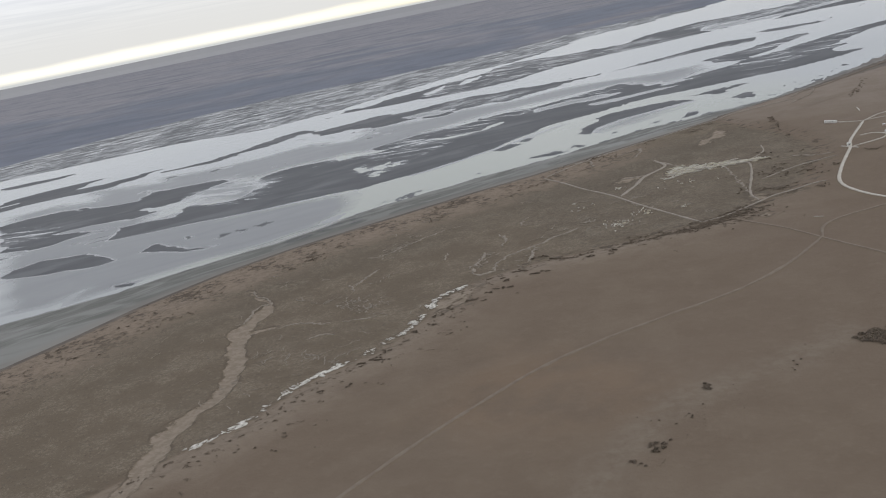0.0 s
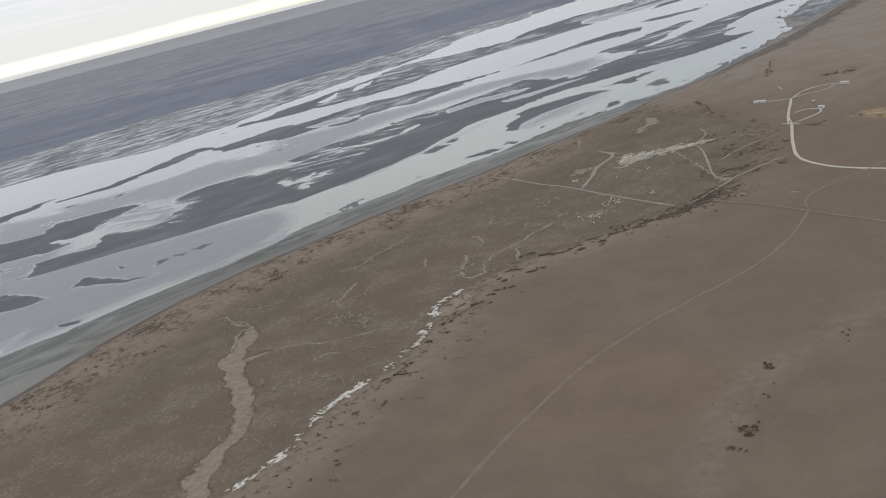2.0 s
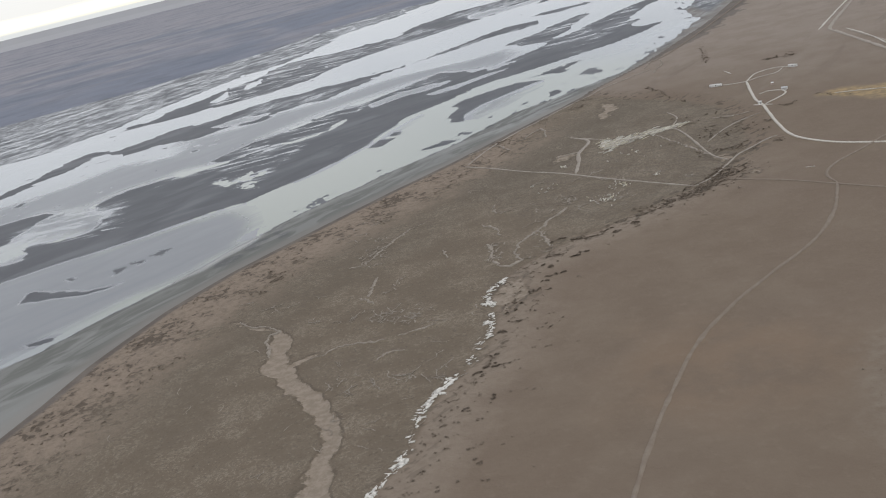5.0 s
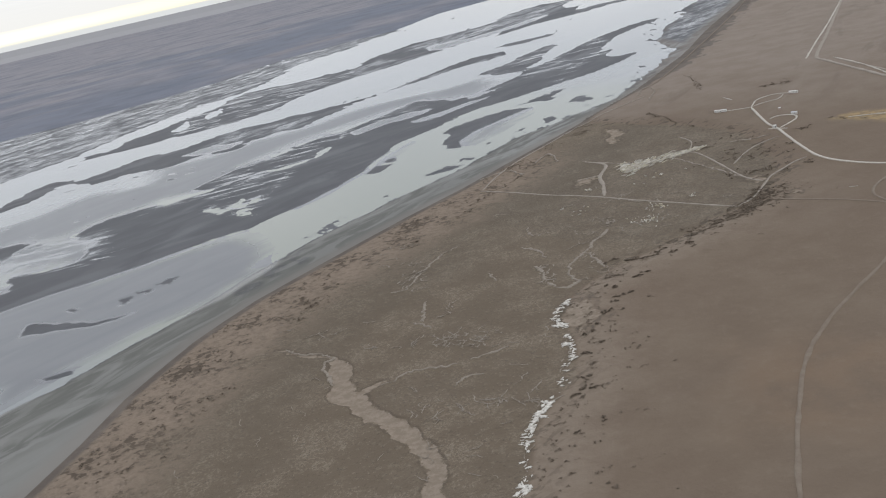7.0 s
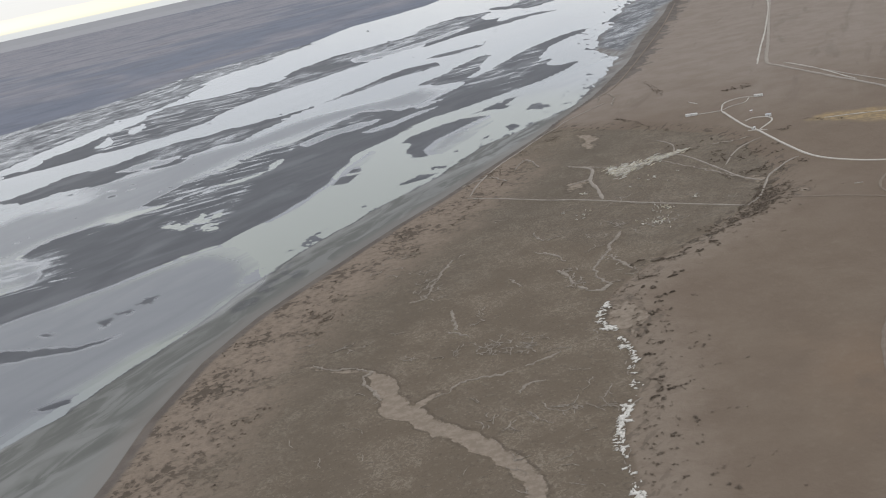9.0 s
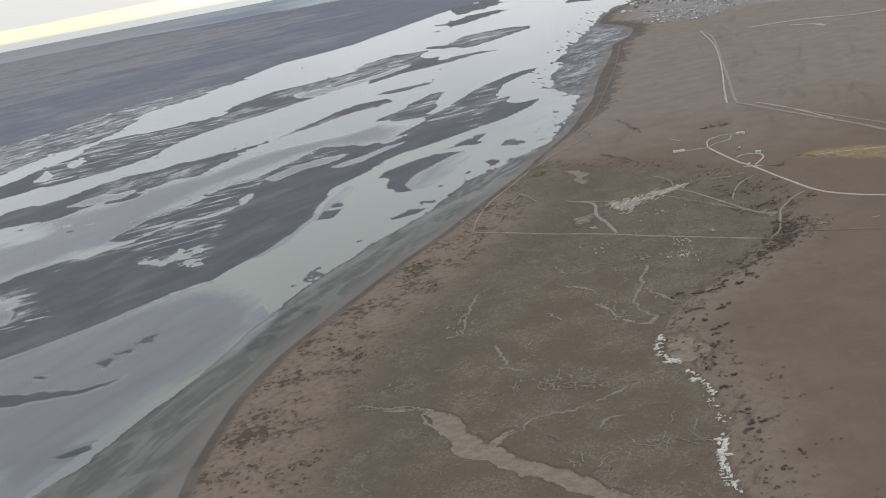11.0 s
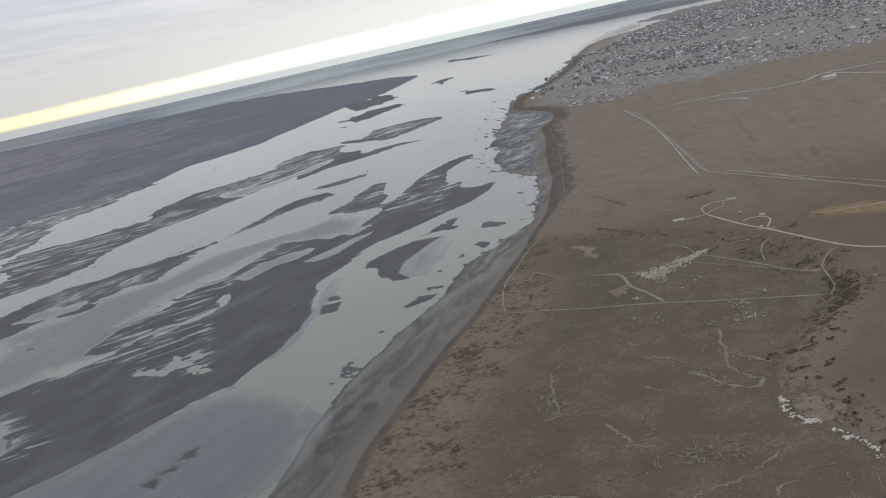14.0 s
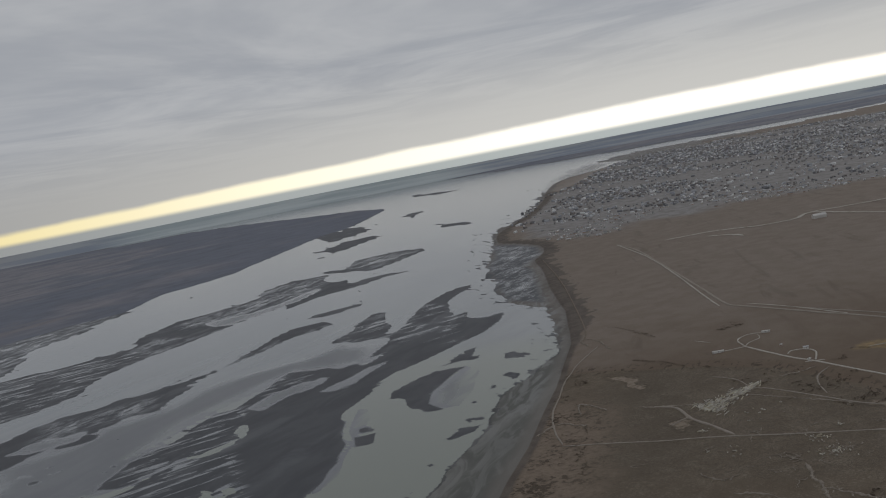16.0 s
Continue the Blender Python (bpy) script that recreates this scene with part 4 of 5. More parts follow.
GRAVEL_ROADS = [
    ([(120, 420), (116, 387), (116, 373), (114, 345), (114, 325), (119, 312), (130, 300), (160, 280), (230, 240)], 1.15),
    ([(120, 420), (126, 432), (132, 436), (138, 436), (143, 431)], 0.7),
    ([(120, 420), (113, 422), (106, 426)], 0.65),
    ([(120, 420), (126, 424), (134, 426), (139, 433)], 0.45),
    ([(119, 392), (123, 394.5), (128, 391), (127, 384), (117, 374)], 0.8),
    ([(113, 376), (119, 371)], 1.2),
]
for points, width in GRAVEL_ROADS:
    ribbon("road", points, width, M_GRAVEL, "pale gravel access road across the dry plain", "road", 0.1)
TRACKS = [
    ([(-5, 378), (9, 364), (20, 352), (35, 337), (49, 320), (62, 306), (75, 292)], 0.9, 0),
    ([(75, 294), (80, 291), (86, 289)], 0.6, 1),
    ([(75, 292), (82, 298), (89, 309), (95, 318), (104, 325), (110, 327)], 0.8, 0),
    ([(-4, 379), (3, 397), (15, 419), (29, 437), (45, 458), (66, 478), (88, 496)], 0.8, 0),
    ([(326, 827), (306, 766), (251, 650), (211, 566), (182, 506), (180, 486), (182, 436), (184, 398), (184, 374), (190, 330)], 2.0, 0),
    ([(185, 486), (188, 436), (191, 398), (192, 374)], 1.2, 0),
    ([(34, 122), (38.5, 137.5), (42.8, 150.4), (47.9, 163.8), (56.7, 183.6), (67.6, 199.4), (79.9, 213.1), (93.2, 227.1), (103.4, 243.9), (109.4, 259.9), (111.4, 266.6)], 1.0, 1),
    ([(111.4, 266.6), (111.3, 276.2), (116.6, 284.8), (127, 293.5), (139, 304.2)], 0.9, 1),
    ([(86, 289), (100.4, 277.3), (112, 264.7), (122.4, 253.9), (130.4, 245.7), (150, 228)], 0.8, 1),
    ([(257, 848), (200, 722), (145, 611), (107, 538), (91, 515)], 0.9, 1),
    ([(54, 372), (67, 368), (79, 370), (83, 356), (86, 324), (90, 313)], 0.9, 0),
    ([(43, 386), (47, 377), (42, 362), (41, 347), (39, 334)], 1.4, 0),
    ([(79, 370), (84, 385), (82, 398)], 0.6, 0),
    ([(88, 340), (96, 352), (104, 360), (112, 362)], 0.7, 0),
]
for points, width in (([(326, 827), (283, 719), (232, 614), (202, 556), (175, 503)], 1.1), ([(348, 782), (386, 764), (412, 727), (440, 716), (471, 727), (520, 700), (640, 640)], 4.0),
                      ([(471, 727), (462, 650), (459, 600)], 3.0), ([(142, 369), (156, 362), (170, 354), (186, 340)], 0.8), ([(185, 492), (186.5, 472), (186.4, 450), (184.5, 420)], 0.8), ([(108, 286), (110.5, 285.3)], 0.6), ([(117, 453), (118.4, 443)], 0.8), ([(365, 745), (372, 720), (368, 700)], 3.0)):
    ribbon("road", points, width, M_GRAVEL, "pale broken gravel road on the far plain", "road", 0.5, ends=0.3)
for points, width, faint in TRACKS:
    ribbon("track", points, width, M_FAINT if faint else M_TRACK, "faint wheel track worn into dry grassland" if faint else "beige dirt track worn through low scrub", "track", 0.3)

# ---- dry creeks and veins of the salt marsh ----
VEINS = [
    ([(-38, 213.6), (-34.4, 214.6), (-31.4, 217.8), (-27.1, 218.6), (-22.2, 217.6), (-18, 216.8)], 0.7),
    ([(-14.3, 218.2), (-11.3, 218.9), (-8.3, 220.4), (-5.3, 221.2)], 0.7),
    ([(-18.5, 204.9), (-17.3, 208.5), (-14.8, 209.1), (-12.3, 208.7)], 0.6),
    ([(-30.5, 249.8), (-27.5, 247.2), (-25, 243.7)], 0.8),
    ([(-27, 264.7), (-27.1, 258), (-27.1, 249.5)], 0.7),
    ([(34, 296.3), (28.3, 288.1), (23.6, 278.6), (19, 273), (16.3, 265.9), (17.5, 258.6), (17.1, 254.1), (12.5, 253.8), (10.1, 260.1)], 0.9),
    ([(24.4, 279.1), (26, 270.8), (26.9, 263.3)], 1.0),
    ([(4.7, 295.8), (9.4, 290), (11.9, 281.3)], 0.9),
    ([(7.8, 275.4), (9.1, 268.2), (10.2, 262.4), (12.8, 261.2)], 1.0),
    ([(-6.9, 277.9), (-5.2, 270.1)], 0.8),
    ([(8.8, 316), (8.8, 309.2), (10, 305)], 0.8),
    ([(-67.6, 249.3), (-63.3, 244.4), (-58.8, 242.5), (-52.5, 237.3), (-54.3, 232.4), (-50.4, 219.1)], 0.7),
    ([(-38.3, 277.9), (-32.9, 279.6), (-27.3, 294), (-21.9, 305), (-16, 311.2)], 0.7),
    ([(71.7, 366.7), (78.2, 347.1), (85.8, 323.4)], 0.7),
    ([(39.2, 391.1), (44.5, 383.6), (53.9, 374)], 0.9),
    ([(42.5, 363.3), (36.5, 362.8), (32.8, 361.6)], 1.2),
    ([(85.8, 502), (91, 517), (95.1, 519), (95, 505), (88, 484)], 0.7),
    ([(94.8, 372.4), (103, 370), (110.3, 367.8)], 0.9),
    ([(-5, 398), (8, 402), (14, 390)], 0.8),
    ([(20, 405), (28, 418), (30, 400)], 0.7),
]
for points, width in VEINS:
    ribbon("dry_creek", points, width, M_CLAY, "narrow dry creek of pale clay in the salt marsh", "creek", 0.6, 0.45, ends=0.2, sway=1.1)


def vein_net(centre, spread, count, length, width, seed, label):
    """Branching, winding clay runnels, joined in one mesh."""
    rng = random.Random(seed)
    lines = []

    def grow(x, y, turn, reach, depth):
        line = [(x, y)]
        for _ in range(int(reach / 0.5)):
            turn += rng.gauss(0, 0.38)
            x, y = x + 0.5 * math.cos(turn), y + 0.5 * math.sin(turn)
            line.append((x, y))
            if depth and rng.random() < 0.13:
                grow(x, y, turn + rng.choice((-1, 1)) * rng.uniform(0.6, 1.3), reach * rng.uniform(0.3, 0.7), depth - 1)
        if len(line) > 2:
            lines.append(line)

    for _ in range(count):
        grow(centre[0] + rng.gauss(0, spread[0]), centre[1] + rng.gauss(0, spread[1]), rng.uniform(0, 2 * math.pi), length * rng.uniform(0.6, 1.4), 2)
    zs, verts, faces = heights([p for line in lines for p in line]), [], []
    n = 0
    for line in lines:
        base = len(verts)
        for i, (px, py) in enumerate(line):
            (ax, ay), (bx, by) = line[max(0, i - 1)], line[min(len(line) - 1, i + 1)]
            d = math.hypot(bx - ax, by - ay) or 1
            w = width * 0.5 * rng.uniform(0.5, 1.4) * (0.3 if i in (0, len(line) - 1) else 1)
            nx, ny = (by - ay) / d * w, (ax - bx) / d * w
            verts += [(px - nx, py - ny, zs[n] - 0.03), (px, py, zs[n] + 0.04), (px + nx, py + ny, zs[n] - 0.03)]
            n += 1
            if i:
                q = base + 3 * (i - 1)
                faces += [(q, q + 1, q + 4, q + 3), (q + 1, q + 2, q + 5, q + 4)]
    tagged(mesh_object("clay_runnels", verts, faces, M_CLAY), label, "creek", kind="stuff")


NETS = [
    ((-19.5, 233.5), (2.2, 2.4), 26, 3, 0.34), ((-12.5, 230.5), (2.2, 2.4), 26, 3, 0.34), ((-19.7, 256.5), (1.0, 2.2), 8, 2.5, 0.40), ((10.5, 267), (1.6, 4.5), 18, 3, 0.45), ((23, 266), (2.5, 4), 8, 3, 0.40), ((-12, 198), (9, 6), 9, 5, 0.30),
    ((26, 310), (14, 12), 9, 6, 0.36), ((62, 322), (12, 14), 10, 6, 0.36), ((-55, 185), (20, 18), 8, 4, 0.22), ((-70, 262), (4, 6), 3, 4, 0.3),
    ((-31, 290), (2.6, 10), 24, 4, 0.38), ((-20, 172), (9, 10), 8, 4, 0.25), ((-40, 312), (3, 8), 6, 4, 0.36), ((2, 204), (3, 12), 8, 4, 0.3), ((-56, 256), (5, 4), 5, 4, 0.3),
    ((44, 298), (8, 7), 10, 5, 0.40), ((-62, 212), (10, 12), 6, 4, 0.25), ((-22, 196), (5, 4), 6, 4, 0.3), ((-35, 240), (8, 8), 5, 4, 0.25),
]
for n, (centre, spread, count, length, width) in enumerate(NETS):
    vein_net(centre, spread, count, length, width, 100 + n, "tangle of pale clay runnels in the salt marsh")


# ---- white eroded bank along the scarp ----
def clay_slab(rng, long, wide):
    """An uneven slab with a worn rim."""
    n, verts, faces = 24, [], []
    phase = rng.uniform(0, 9)
    for ring, (k, z) in enumerate(((1.0, -0.12), (0.86, 0.07), (0.5, 0.14))):
        for i in range(n):
            a = 2 * math.pi * i / n
            rad = k * (0.30 + 1.5 * abs(noise.noise(Vector((math.cos(a) * 2.2, math.sin(a) * 2.2, phase)))) + 0.22 * rng.random())
            verts.append((long * rad * math.cos(a), wide * rad * math.sin(a), z + 0.04 * rng.random()))
    verts.append((0, 0, 0.16))
    for ring in range(2):
        for i in range(n):
            a, b = ring * n + i, ring * n + (i + 1) % n
            faces.append((a, b, b + n, a + n))
    faces += [(2 * n + i, 2 * n + (i + 1) % n, 3 * n) for i in range(n)]
    mesh = bpy.data.meshes.new("clay_bank")
    mesh.from_pydata(verts, [], faces)
    mesh.materials.append(M_CHALK)
    return mesh


WHITE = [(13.5, 243), (9.5, 237), (9.2, 230), (10.2, 223), (10.2, 216), (10, 209), (8.5, 204), (7, 199), (5, 194), (2.4, 189.5), (-0.8, 184), (-2.5, 180), (-4, 176), (-5, 171), (-5.4, 165), (-6.2, 158), (-9, 151), (-12.5, 145)]


def build_white_bank():
    rng = random.Random(5)
    slabs, spots = [clay_slab(rng, 1.25, 0.6) for _ in range(12)], []
    line = spline([Vector((*p, 0)) for p in WHITE], 0.34)
    for i, p in enumerate(line):
        dense = noise.noise(Vector((i * 0.09, 1.7, 0))) + 0.25 * max(0.0, min(1.0, (p.y - 208) / 12))
        if dense < -0.14 and rng.random() < 0.9:
            continue
        a, b = line[max(0, i - 1)], line[min(len(line) - 1, i + 1)]
        turn = rng.gauss(0.1, 0.6) if rng.random() < 0.6 else math.atan2(b.y - a.y, b.x - a.x) + rng.gauss(0, 0.4)
        x, y = p.x + rng.gauss(0, 0.55), p.y + rng.gauss(0, 0.5)
        size = (0.13 + 0.62 * rng.random() ** 1.5) * (1 + 2.0 * max(0, dense))
        spots.append((x, y, turn, size))
    for (x, y, turn, size), z in zip(spots, heights(spots)):
        ob = new("clay_bank", rng.choice(slabs))
        ob.matrix_world = Matrix.Translation((x, y, z)) @ Matrix.Rotation(turn, 4, "Z") @ Matrix.Diagonal((size, size, size * 0.7, 1))
        tagged(ob, "white crumbling clay patch on the eroded scarp", "bank", "white patches along the scarp")


build_white_bank()


def settle(verts):
    """Sets loose pieces down on the ground."""
    return [(x, y, z + h) for (x, y, z), h in zip(verts, heights(verts))]


def build_rubble():
    rng = random.Random(11)
    verts, faces = [], []

    def lump(x, y, z, l, w, h, turn):
        base, c, s = len(verts), math.cos(turn), math.sin(turn)
        for k, up in ((1.0, -0.1), (0.7, h)):
            for dx, dy in ((-1, -1), (1, -1), (1, 1), (-1, 1)):
                px, py = dx * l * k * rng.uniform(0.7, 1.2), dy * w * k * rng.uniform(0.7, 1.2)
                verts.append((x + px * c - py * s, y + px * s + py * c, z + up * rng.uniform(0.7, 1.2)))
        faces.append((base + 4, base + 5, base + 6, base + 7))
        for k in range(4):
            faces.append((base + k, base + (k + 1) % 4, base + 4 + (k + 1) % 4, base + 4 + k))

    for _ in range(420):
        t, s = rng.random() ** 1.4, rng.gauss(0, 0.55)
        x, y = 52 + 33 * t + rng.gauss(0, 0.8), 365 + 8.5 * t + s * (7.5 - 6.3 * t)
        lump(x, y, 0.0, rng.uniform(0.3, 2.4), rng.uniform(0.05, 0.2), rng.uniform(0.06, 0.24), 0.45 + rng.gauss(0, 0.3))
    ob = mesh_object("rubble_heap", settle(verts), faces, M_RUBBLE)
    tagged(ob, "long heap of pale rubble and dumped stone in the marsh", "rubble", kind="stuff")
    for (cx, cy, n, sp) in ((47, 297, 36, 2.6), (52, 309, 22, 2.0), (36, 347, 10, 1.2), (65, 313, 8, 1.2), (28, 322, 10, 4), (60, 345, 10, 6)):
        verts, faces = [], []
        for _ in range(n):
            x, y = cx + rng.gauss(0, sp), cy + rng.gauss(0, sp)
            lump(x, y, 0.0, rng.uniform(0.15, 0.8), rng.uniform(0.06, 0.2), rng.uniform(0.08, 0.25), rng.uniform(0, 6))
        tagged(mesh_object("scattered_rubble", settle(verts), faces, M_RUBBLE), "scattered pale stones and litter in low scrub", "rubble", kind="stuff")


build_rubble()


# ---- shrubs ----
def shrub_model(seed, leaves):
    rng = random.Random(seed)
    root = new("shrub")
    bm = bmesh.new()
    for k in range(6):
        a, lean = rng.uniform(0, 6.28), rng.uniform(0.2, 0.6)
        tip = Vector((math.cos(a) * lean, math.sin(a) * lean, rng.uniform(0.35, 0.6)))
        ring = [bm.verts.new((0.04 * math.cos(q), 0.04 * math.sin(q), -0.1)) for q in (0, 2.1, 4.2)]
        end = bm.verts.new(tip)
        for i in range(3):
            bm.faces.new((ring[i], ring[(i + 1) % 3], end))
    part("stems", bm, M_STEM, root)
    bm = bmesh.new()
    for _ in range(leaves):
        a, e = rng.uniform(0, 6.28), rng.random()
        rad = 0.95 * rng.random() ** 0.65 * (0.8 + 0.2 * math.sin(3 * a + seed))
        c = Vector((rad * math.cos(a), rad * math.sin(a), 0.04 + 0.42 * e * (1.1 - rad)))
        q = Euler((rng.uniform(-1, 1), rng.uniform(-1, 1), rng.uniform(0, 6.28))).to_matrix()
        s = rng.uniform(0.08, 0.19)
        bm.faces.new([bm.verts.new(c + q @ Vector(v) * s) for v in ((-1, -0.6, 0), (1, -0.5, 0.1), (0.7, 0.7, 0), (-0.6, 0.6, 0.2))])
    part("foliage", bm, M_SHRUB, root)
    return tagged(root, "low dark scrub bush on dry brown ground", "shrub", "dark bushes along the scarp")


def build_shrubs():
    rng = random.Random(21)
    models = [shrub_model(k, 150) for k in range(4)]
    spots, loose = [], []

    def clump(x, y, turn, long, size, into, crowd=1.0):
        """A drawn-out group of bushes."""
        for _ in range(max(1, int(long * crowd / size))):
            t, w = rng.uniform(-0.5, 0.5) * long, rng.gauss(0, 0.7) * size
            into.append((x + t * math.cos(turn) - w * math.sin(turn), y + t * math.sin(turn) + w * math.cos(turn), size * rng.uniform(0.6, 1.15)))

    line = spline([Vector((*p, 0)) for p in SCARP if 125 < p[1] < 305], 1.5)
    for x, y, long in ((14.5, 219.1, 1.6), (16.4, 219.1, 1.8), (22, 228.7, 4.6), (25.6, 228.1, 1.8), (24.8, 246.5, 2), (26.9, 244.3, 2.4), (27.1, 237.5, 3.6), (30, 238.7, 2), (36.6, 250.5, 4), (34.4, 248.6, 4), (27.6, 253.1, 5),
                       (34.8, 264.4, 6), (40.3, 263.1, 7), (44.8, 266.9, 6), (47.4, 261.8, 4), (52.5, 266.9, 4), (29.4, 266.6, 6), (13.5, 208.6, 3), (17.5, 212, 2), (11.4, 196, 3), (10.5, 191, 4), (12.5, 190, 4), (8.5, 188.5, 4), (12, 175, 2), (6, 172, 2), (18.5, 223, 2), (25, 234.5, 3)):
        clump(x, y, rng.gauss(0.1, 0.4), 0.8 * long, 0.55, spots, 1.5)
    for p in line:
        for _ in range(2):
            off = abs(rng.gauss(0, 8.0))
            clump(p.x + 1 + off, p.y - off * 0.4 + rng.gauss(0, 1.5), rng.gauss(0.1, 0.5), rng.uniform(0.4, 2.2), rng.uniform(0.3, 0.6), loose)
    for cx, cy, n, sp, size in ((94, 174, 10, 0.9, 0.6), (89, 151, 12, 1.1, 0.65), (87, 144, 5, 0.7, 0.6), (124.8, 197.5, 60, 1.7, 1.1), (109, 188, 7, 4, 0.3), (92, 160, 8, 4, 0.3)):
        spots += [(cx + rng.gauss(0, sp), cy + rng.gauss(0, sp), size * rng.uniform(0.6, 1.2)) for _ in range(n)]
    for cx, cy, n, sp, long in ((78, 289, 22, 4, 5), (84, 296, 34, 4, 6), (88, 302, 24, 4, 5), (96, 325, 26, 6, 5), (98, 350, 26, 8, 5), (90, 376, 14, 7, 4), (60, 278, 14, 4, 6), (68.6, 282.9, 16, 2.5, 7), (76, 287, 20, 3, 7)):
        for _ in range(n):
            clump(cx + rng.gauss(0, sp), cy + rng.gauss(0, sp * 0.7), rng.gauss(0.3, 0.5), long * rng.uniform(0.4, 1.0), 0.6, loose)
    for cx, cy, n, sp in ((123, 368, 6, 2), (145, 459, 6, 3), (140, 370, 5, 3)):
        for _ in range(n):
            clump(cx + rng.gauss(0, sp), cy + rng.gauss(0, sp), rng.gauss(0, 0.5), 2.5, 0.5, loose)
    for ends in (((137, 459), (151, 456)), ((119, 529), (115, 482)), ((80, 453), (92, 409))):
        for _ in range(45):
            t = rng.random()
            loose.append((ends[0][0] + t * (ends[1][0] - ends[0][0]) + rng.gauss(0, 1), ends[0][1] + t * (ends[1][1] - ends[0][1]) + rng.gauss(0, 1), rng.uniform(0.4, 0.9)))
    for _ in range(70):
        t = rng.random()
        loose.append((82 + 30 * t + rng.gauss(0, 4), 133 + 58 * t + rng.gauss(0, 4), rng.uniform(0.1, 0.3)))
    for p in line:
        for _ in range(2):
            off = abs(rng.gauss(0, 7.0)) - 1.5
            loose.append((p.x + off + rng.gauss(0, 1), p.y - off * 0.5 + rng.gauss(0, 2), rng.uniform(0.12, 0.36)))
    crest = [p for p in spline([Vector((*q, 0)) for q in BEACH], 1.0) if 120 < p.y < 470]
    for p, q in zip(crest, crest[1:]):
        run = math.atan2(q.y - p.y, q.x - p.x)
        for _ in range(3):
            off = rng.uniform(4, 34) * (1 - 0.5 * max(0.0, min(1.0, (p.y - 330) / 100)))
            x, y = p.x + off * math.sin(run), p.y - off * math.cos(run) + rng.gauss(0, 1)
            crowded = noise.noise(Vector((x * 0.07, y * 0.07, 5))) + 0.4 * noise.noise(Vector((x * 0.2, y * 0.2, 9)))
            if crowded > 0.02:
                clump(x, y, run + rng.gauss(-0.1, 0.35), rng.uniform(0.4, 1.0) + 4.5 * max(0, crowded) * rng.random(), rng.uniform(0.36, 0.7), loose)
    zs = heights(spots)
    for k, (x, y, s) in enumerate(spots):
        m = pose(x, y, zs[k] - 0.05, 0, 0, rng.uniform(0, 360))
        model = models[k % 4]
        if k < 4:
            model.matrix_basis = m @ Matrix.Diagonal((s, s, s, 1))
            continue
        ob = copy_thing(model, m)
        ob.scale = (s, s, s * rng.uniform(0.7, 1.1))
    verts, faces = [], []
    leaves = [[o for o in m.children if o.name.startswith("foliage")][0].data for m in models]
    for (x, y, s), z in zip(loose, heights(loose)):
        mesh, first = rng.choice(leaves), rng.randrange(100)
        c, q = s * math.cos(9 * x), s * math.sin(9 * x)
        for f in mesh.polygons[first:first + 44]:
            base = len(verts)
            for v in (mesh.vertices[k].co for k in f.vertices):
                verts.append((x + v.x * c - v.y * q, y + v.x * q + v.y * c, z - 0.05 + 0.8 * s * v.z))
            faces.append((base, base + 1, base + 2, base + 3))
    tagged(mesh_object("low_scrub", verts, faces, M_SHRUB), "scattered low dark scrub on sandy ground", "scrub", kind="stuff")


build_shrubs()


# ---- buildings ----
def box(bm, x0, y0, z0, x1, y1, z1):
    v = [bm.verts.new(p) for p in ((x0, y0, z0), (x1, y0, z0), (x1, y1, z0), (x0, y1, z0), (x0, y0, z1), (x1, y0, z1), (x1, y1, z1), (x0, y1, z1))]
    for f in ((0, 3, 2, 1), (4, 5, 6, 7), (0, 1, 5, 4), (1, 2, 6, 5), (2, 3, 7, 6), (3, 0, 4, 7)):
        bm.faces.new([v[i] for i in f])


def gable(bm, lx, ly, z0, rise, over):
    a, b = lx / 2 + over, ly / 2 + over
    v = [bm.verts.new(p) for p in ((-a, -b, z0), (a, -b, z0), (a, b, z0), (-a, b, z0), (-a, 0, z0 + rise), (a, 0, z0 + rise))]
    for f in ((0, 1, 5, 4), (2, 3, 4, 5), (1, 2, 5), (3, 0, 4), (0, 3, 2, 1)):
        bm.faces.new([v[i] for i in f])


def hut(name, x, y, turn, lx, ly, h, label, wall, roof):
    root = new(name)
    bm = bmesh.new()
    box(bm, -lx / 2, -ly / 2, -0.3, lx / 2, ly / 2, h)
    part("wall", bm, wall, root)
    bm = bmesh.new()
    gable(bm, lx, ly, h + 0.004, 0.28 * ly, 0.08)
    part("roof", bm, roof, root)
    bm = bmesh.new()
    box(bm, -0.12, -ly / 2 - 0.03, 0, 0.12, -ly / 2 + 0.02, 0.58)
    part("door", bm, M_DARK, root)
    for k in range(max(2, int(lx / 0.9))):
        cx = -lx / 2 + (k + 0.5) * lx / max(2, int(lx / 0.9))
        if abs(cx) > 0.35:
            bm = bmesh.new()
            box(bm, cx - 0.08, -ly / 2 - 0.02, 0.38, cx + 0.08, -ly / 2 + 0.02, 0.52)
            part("window", bm, M_DARK, root)
    root.matrix_world = pose(x, y, float(heights([(x, y)])[0]), 0, 0, turn)
    return tagged(root, label, "building")


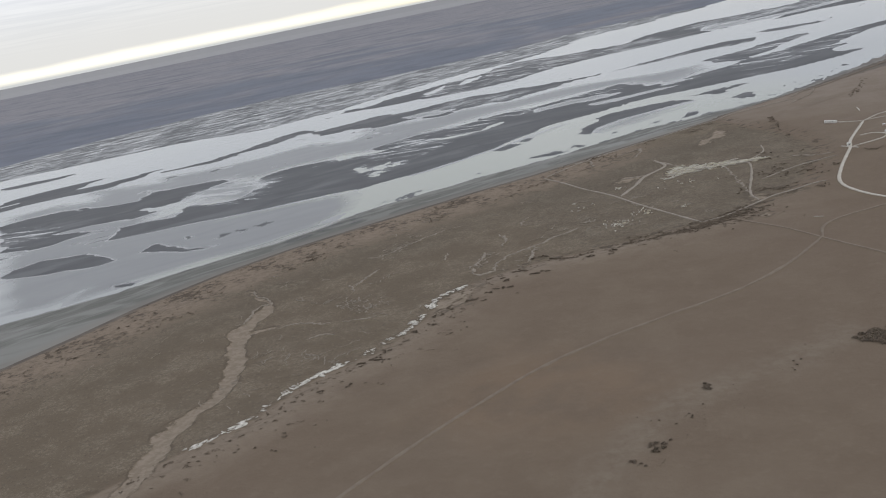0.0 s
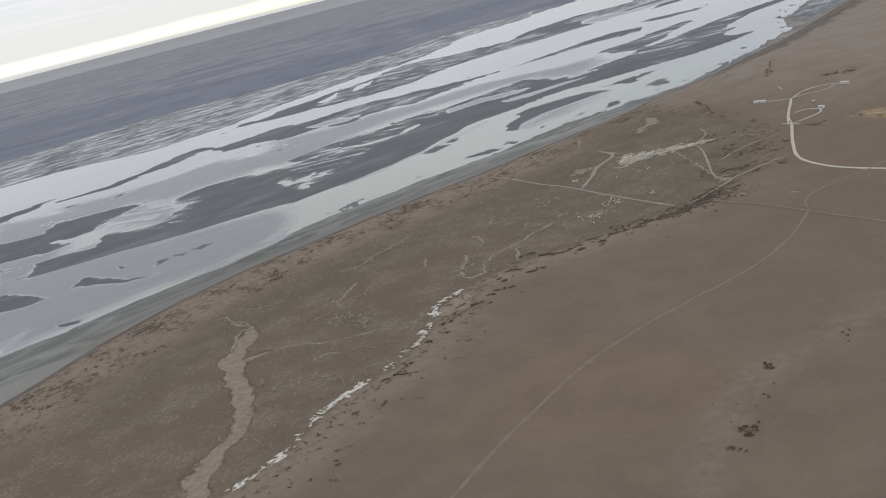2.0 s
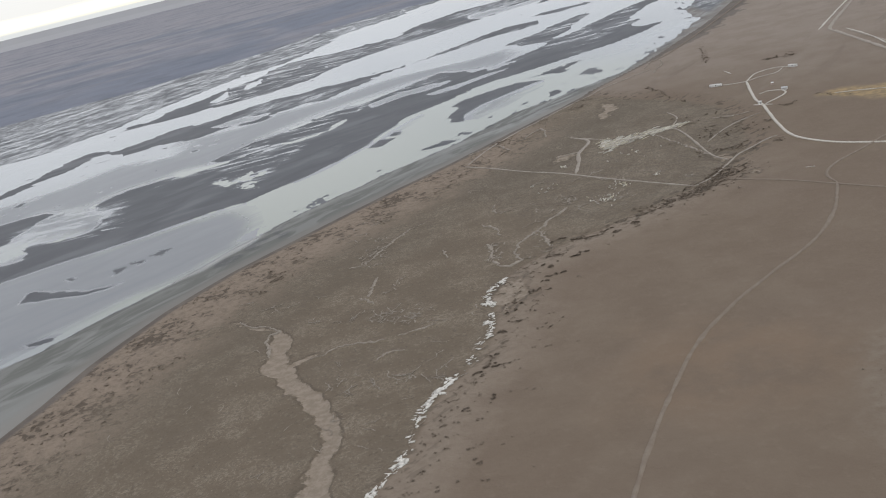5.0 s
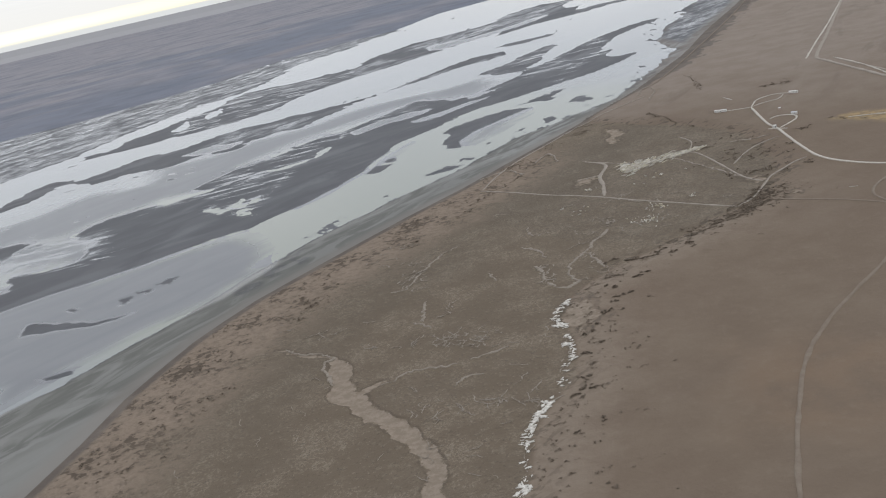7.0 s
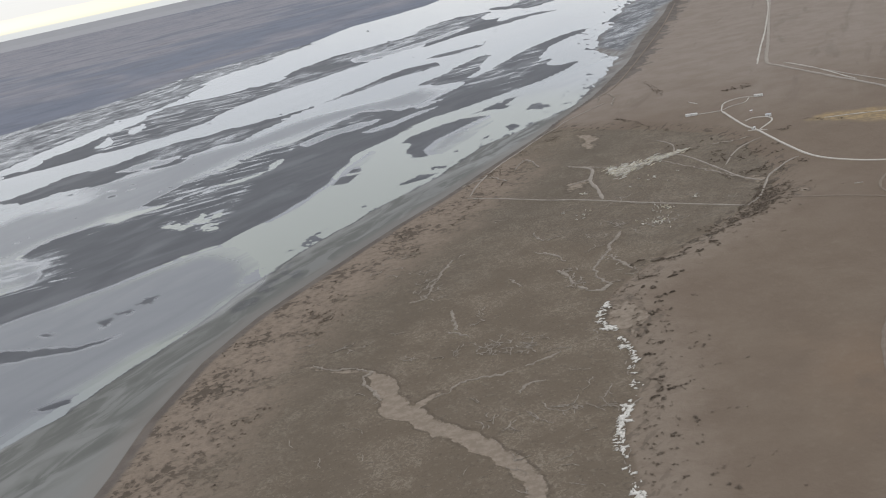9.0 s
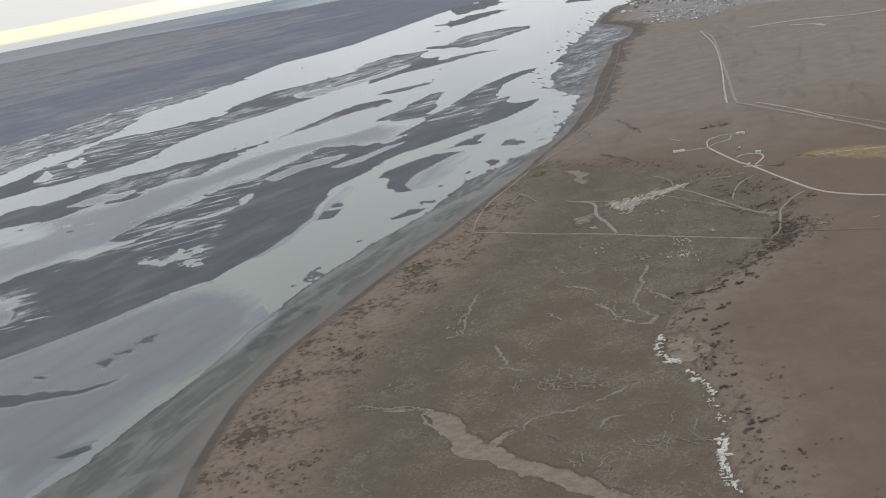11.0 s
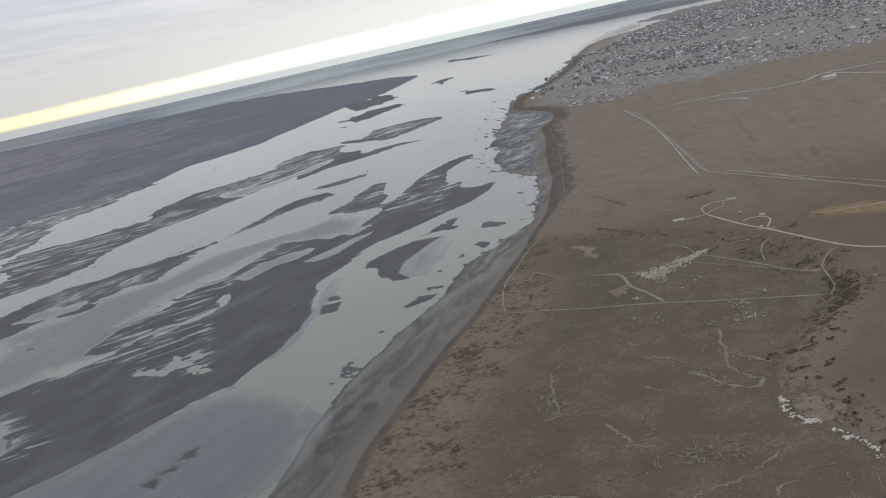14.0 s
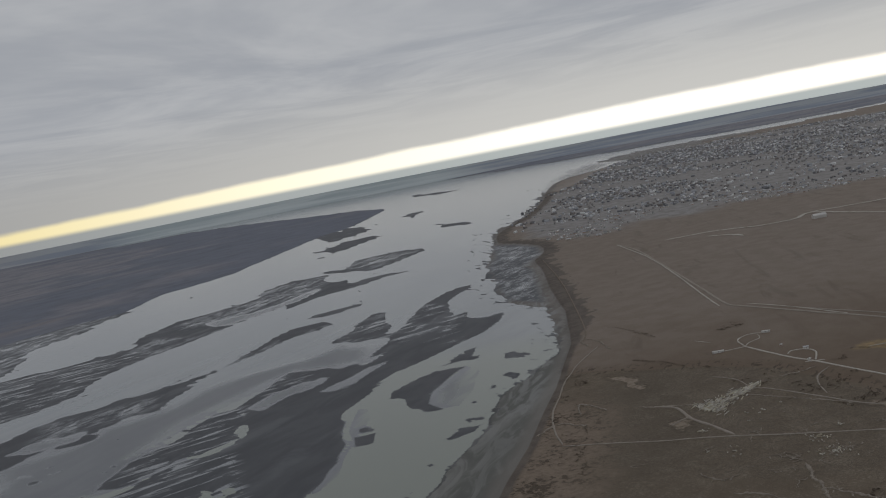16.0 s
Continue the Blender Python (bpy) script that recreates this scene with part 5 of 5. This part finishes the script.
hut("shed", 107.5, 424, -25, 5.2, 1.1, 0.62, "long low white metal shed beside the gravel road", M_WHITE, M_WHITE)
hut("shed", 143, 431.5, -40, 3.9, 1.1, 0.62, "low white metal shed at the end of a gravel loop", M_WHITE, M_WHITE)
hut("shed", 129, 391.5, -30, 2.3, 1.1, 0.75, "small white service building on a gravel loop", M_WHITE, M_ROOF)
hut("hut", 115.5, 376, 20, 1.2, 1.0, 0.8, "tiny white hut at a gravel junction", M_WHITE, M_WHITE)
hut("hut", 127.5, 405, 10, 1.0, 0.8, 0.7, "tiny grey hut on the dry plain", M_WALL, M_ROOF)
hut("shed", 442, 690, -20, 11, 5, 2.2, "pale industrial shed on the far plain", M_WHITE, M_WHITE)


def house_model(lx, ly, h):
    root = new("house")
    bm = bmesh.new()
    box(bm, -lx / 2, -ly / 2, -0.5, lx / 2, ly / 2, h)
    part("wall", bm, M_WALL, root)
    bm = bmesh.new()
    gable(bm, lx, ly, h + 0.004, 0.3 * ly, 0.15)
    part("roof", bm, M_ROOF, root)
    return tagged(root, "small town house with a sheet metal roof", "house", "houses of the far town")


def build_town():
    rng = random.Random(31)
    spots = []
    turn = radians(33)
    for i in range(-190, 190):
        for j in range(-150, 150):
            u, v = i * 7.6 + (i // 5) * 7, j * 6.0 + (j // 2) * 6
            spots.append((900 + u * math.cos(turn) - v * math.sin(turn) + rng.gauss(0, 2.0), 1500 + u * math.sin(turn) + v * math.cos(turn) + rng.gauss(0, 1.5)))
    x, y = np.array([p[0] for p in spots]), np.array([p[1] for p in spots])
    field = area_field(x, y, TOWN_RING)
    fill = fbm(x / 120, y / 120, 91, 3)
    keep = [(a, b) for a, b, f, n in zip(x, y, field, fill) if f > -5 and rng.random() < 0.03 + 2.4 * (n - 0.36) + min(0.2, f / 500)]
    keep.sort(key=lambda p: math.hypot(p[0] + 160, p[1] - 70))
    zs = heights(keep)
    models = [house_model(*s) for s in ((2.4, 1.8, 0.9), (2.1, 2.0, 0.9), (3.9, 2.1, 0.9), (1.9, 1.5, 0.8), (5.8, 2.4, 1.1))]
    for k in range(300):
        m = pose(keep[k][0], keep[k][1], zs[k] - 0.1, 0, 0, 33 + rng.choice((0, 90)) + rng.gauss(0, 4))
        if k < 5:
            models[k].matrix_basis = m
        else:
            copy_thing(models[rng.choice((0, 0, 1, 1, 2, 3, 3, 4))], m)
    verts, faces = [], []
    for (px, py), z in list(zip(keep, zs))[300:]:
        lx, ly, h = rng.choice(((2.4, 1.8, 0.9), (2.1, 2.0, 0.9), (3.9, 2.1, 1.0), (1.9, 1.5, 0.8), (6.4, 2.7, 1.4)))
        c, s = math.cos(turn), math.sin(turn)
        if rng.random() < 0.5:
            c, s = -s, c
        b = len(verts)
        for dx, dy, dz in ((-1, -1, -0.5), (1, -1, -0.5), (1, 1, -0.5), (-1, 1, -0.5), (-1, -1, h), (1, -1, h), (1, 1, h), (-1, 1, h), (-1, 0, h + 0.3 * ly), (1, 0, h + 0.3 * ly)):
            verts.append((px + dx * lx / 2 * c - dy * ly / 2 * s, py + dx * lx / 2 * s + dy * ly / 2 * c, z + dz))
        faces += [tuple(b + i for i in f) for f in ((0, 1, 5, 4), (2, 3, 7, 6), (1, 2, 6, 9, 5), (3, 0, 4, 8, 7), (4, 5, 9, 8), (6, 7, 8, 9))]
    tagged(mesh_object("far_houses", verts, faces, M_ROOF), "dense far quarters of small grey and white houses", "houses", kind="stuff")


build_town()
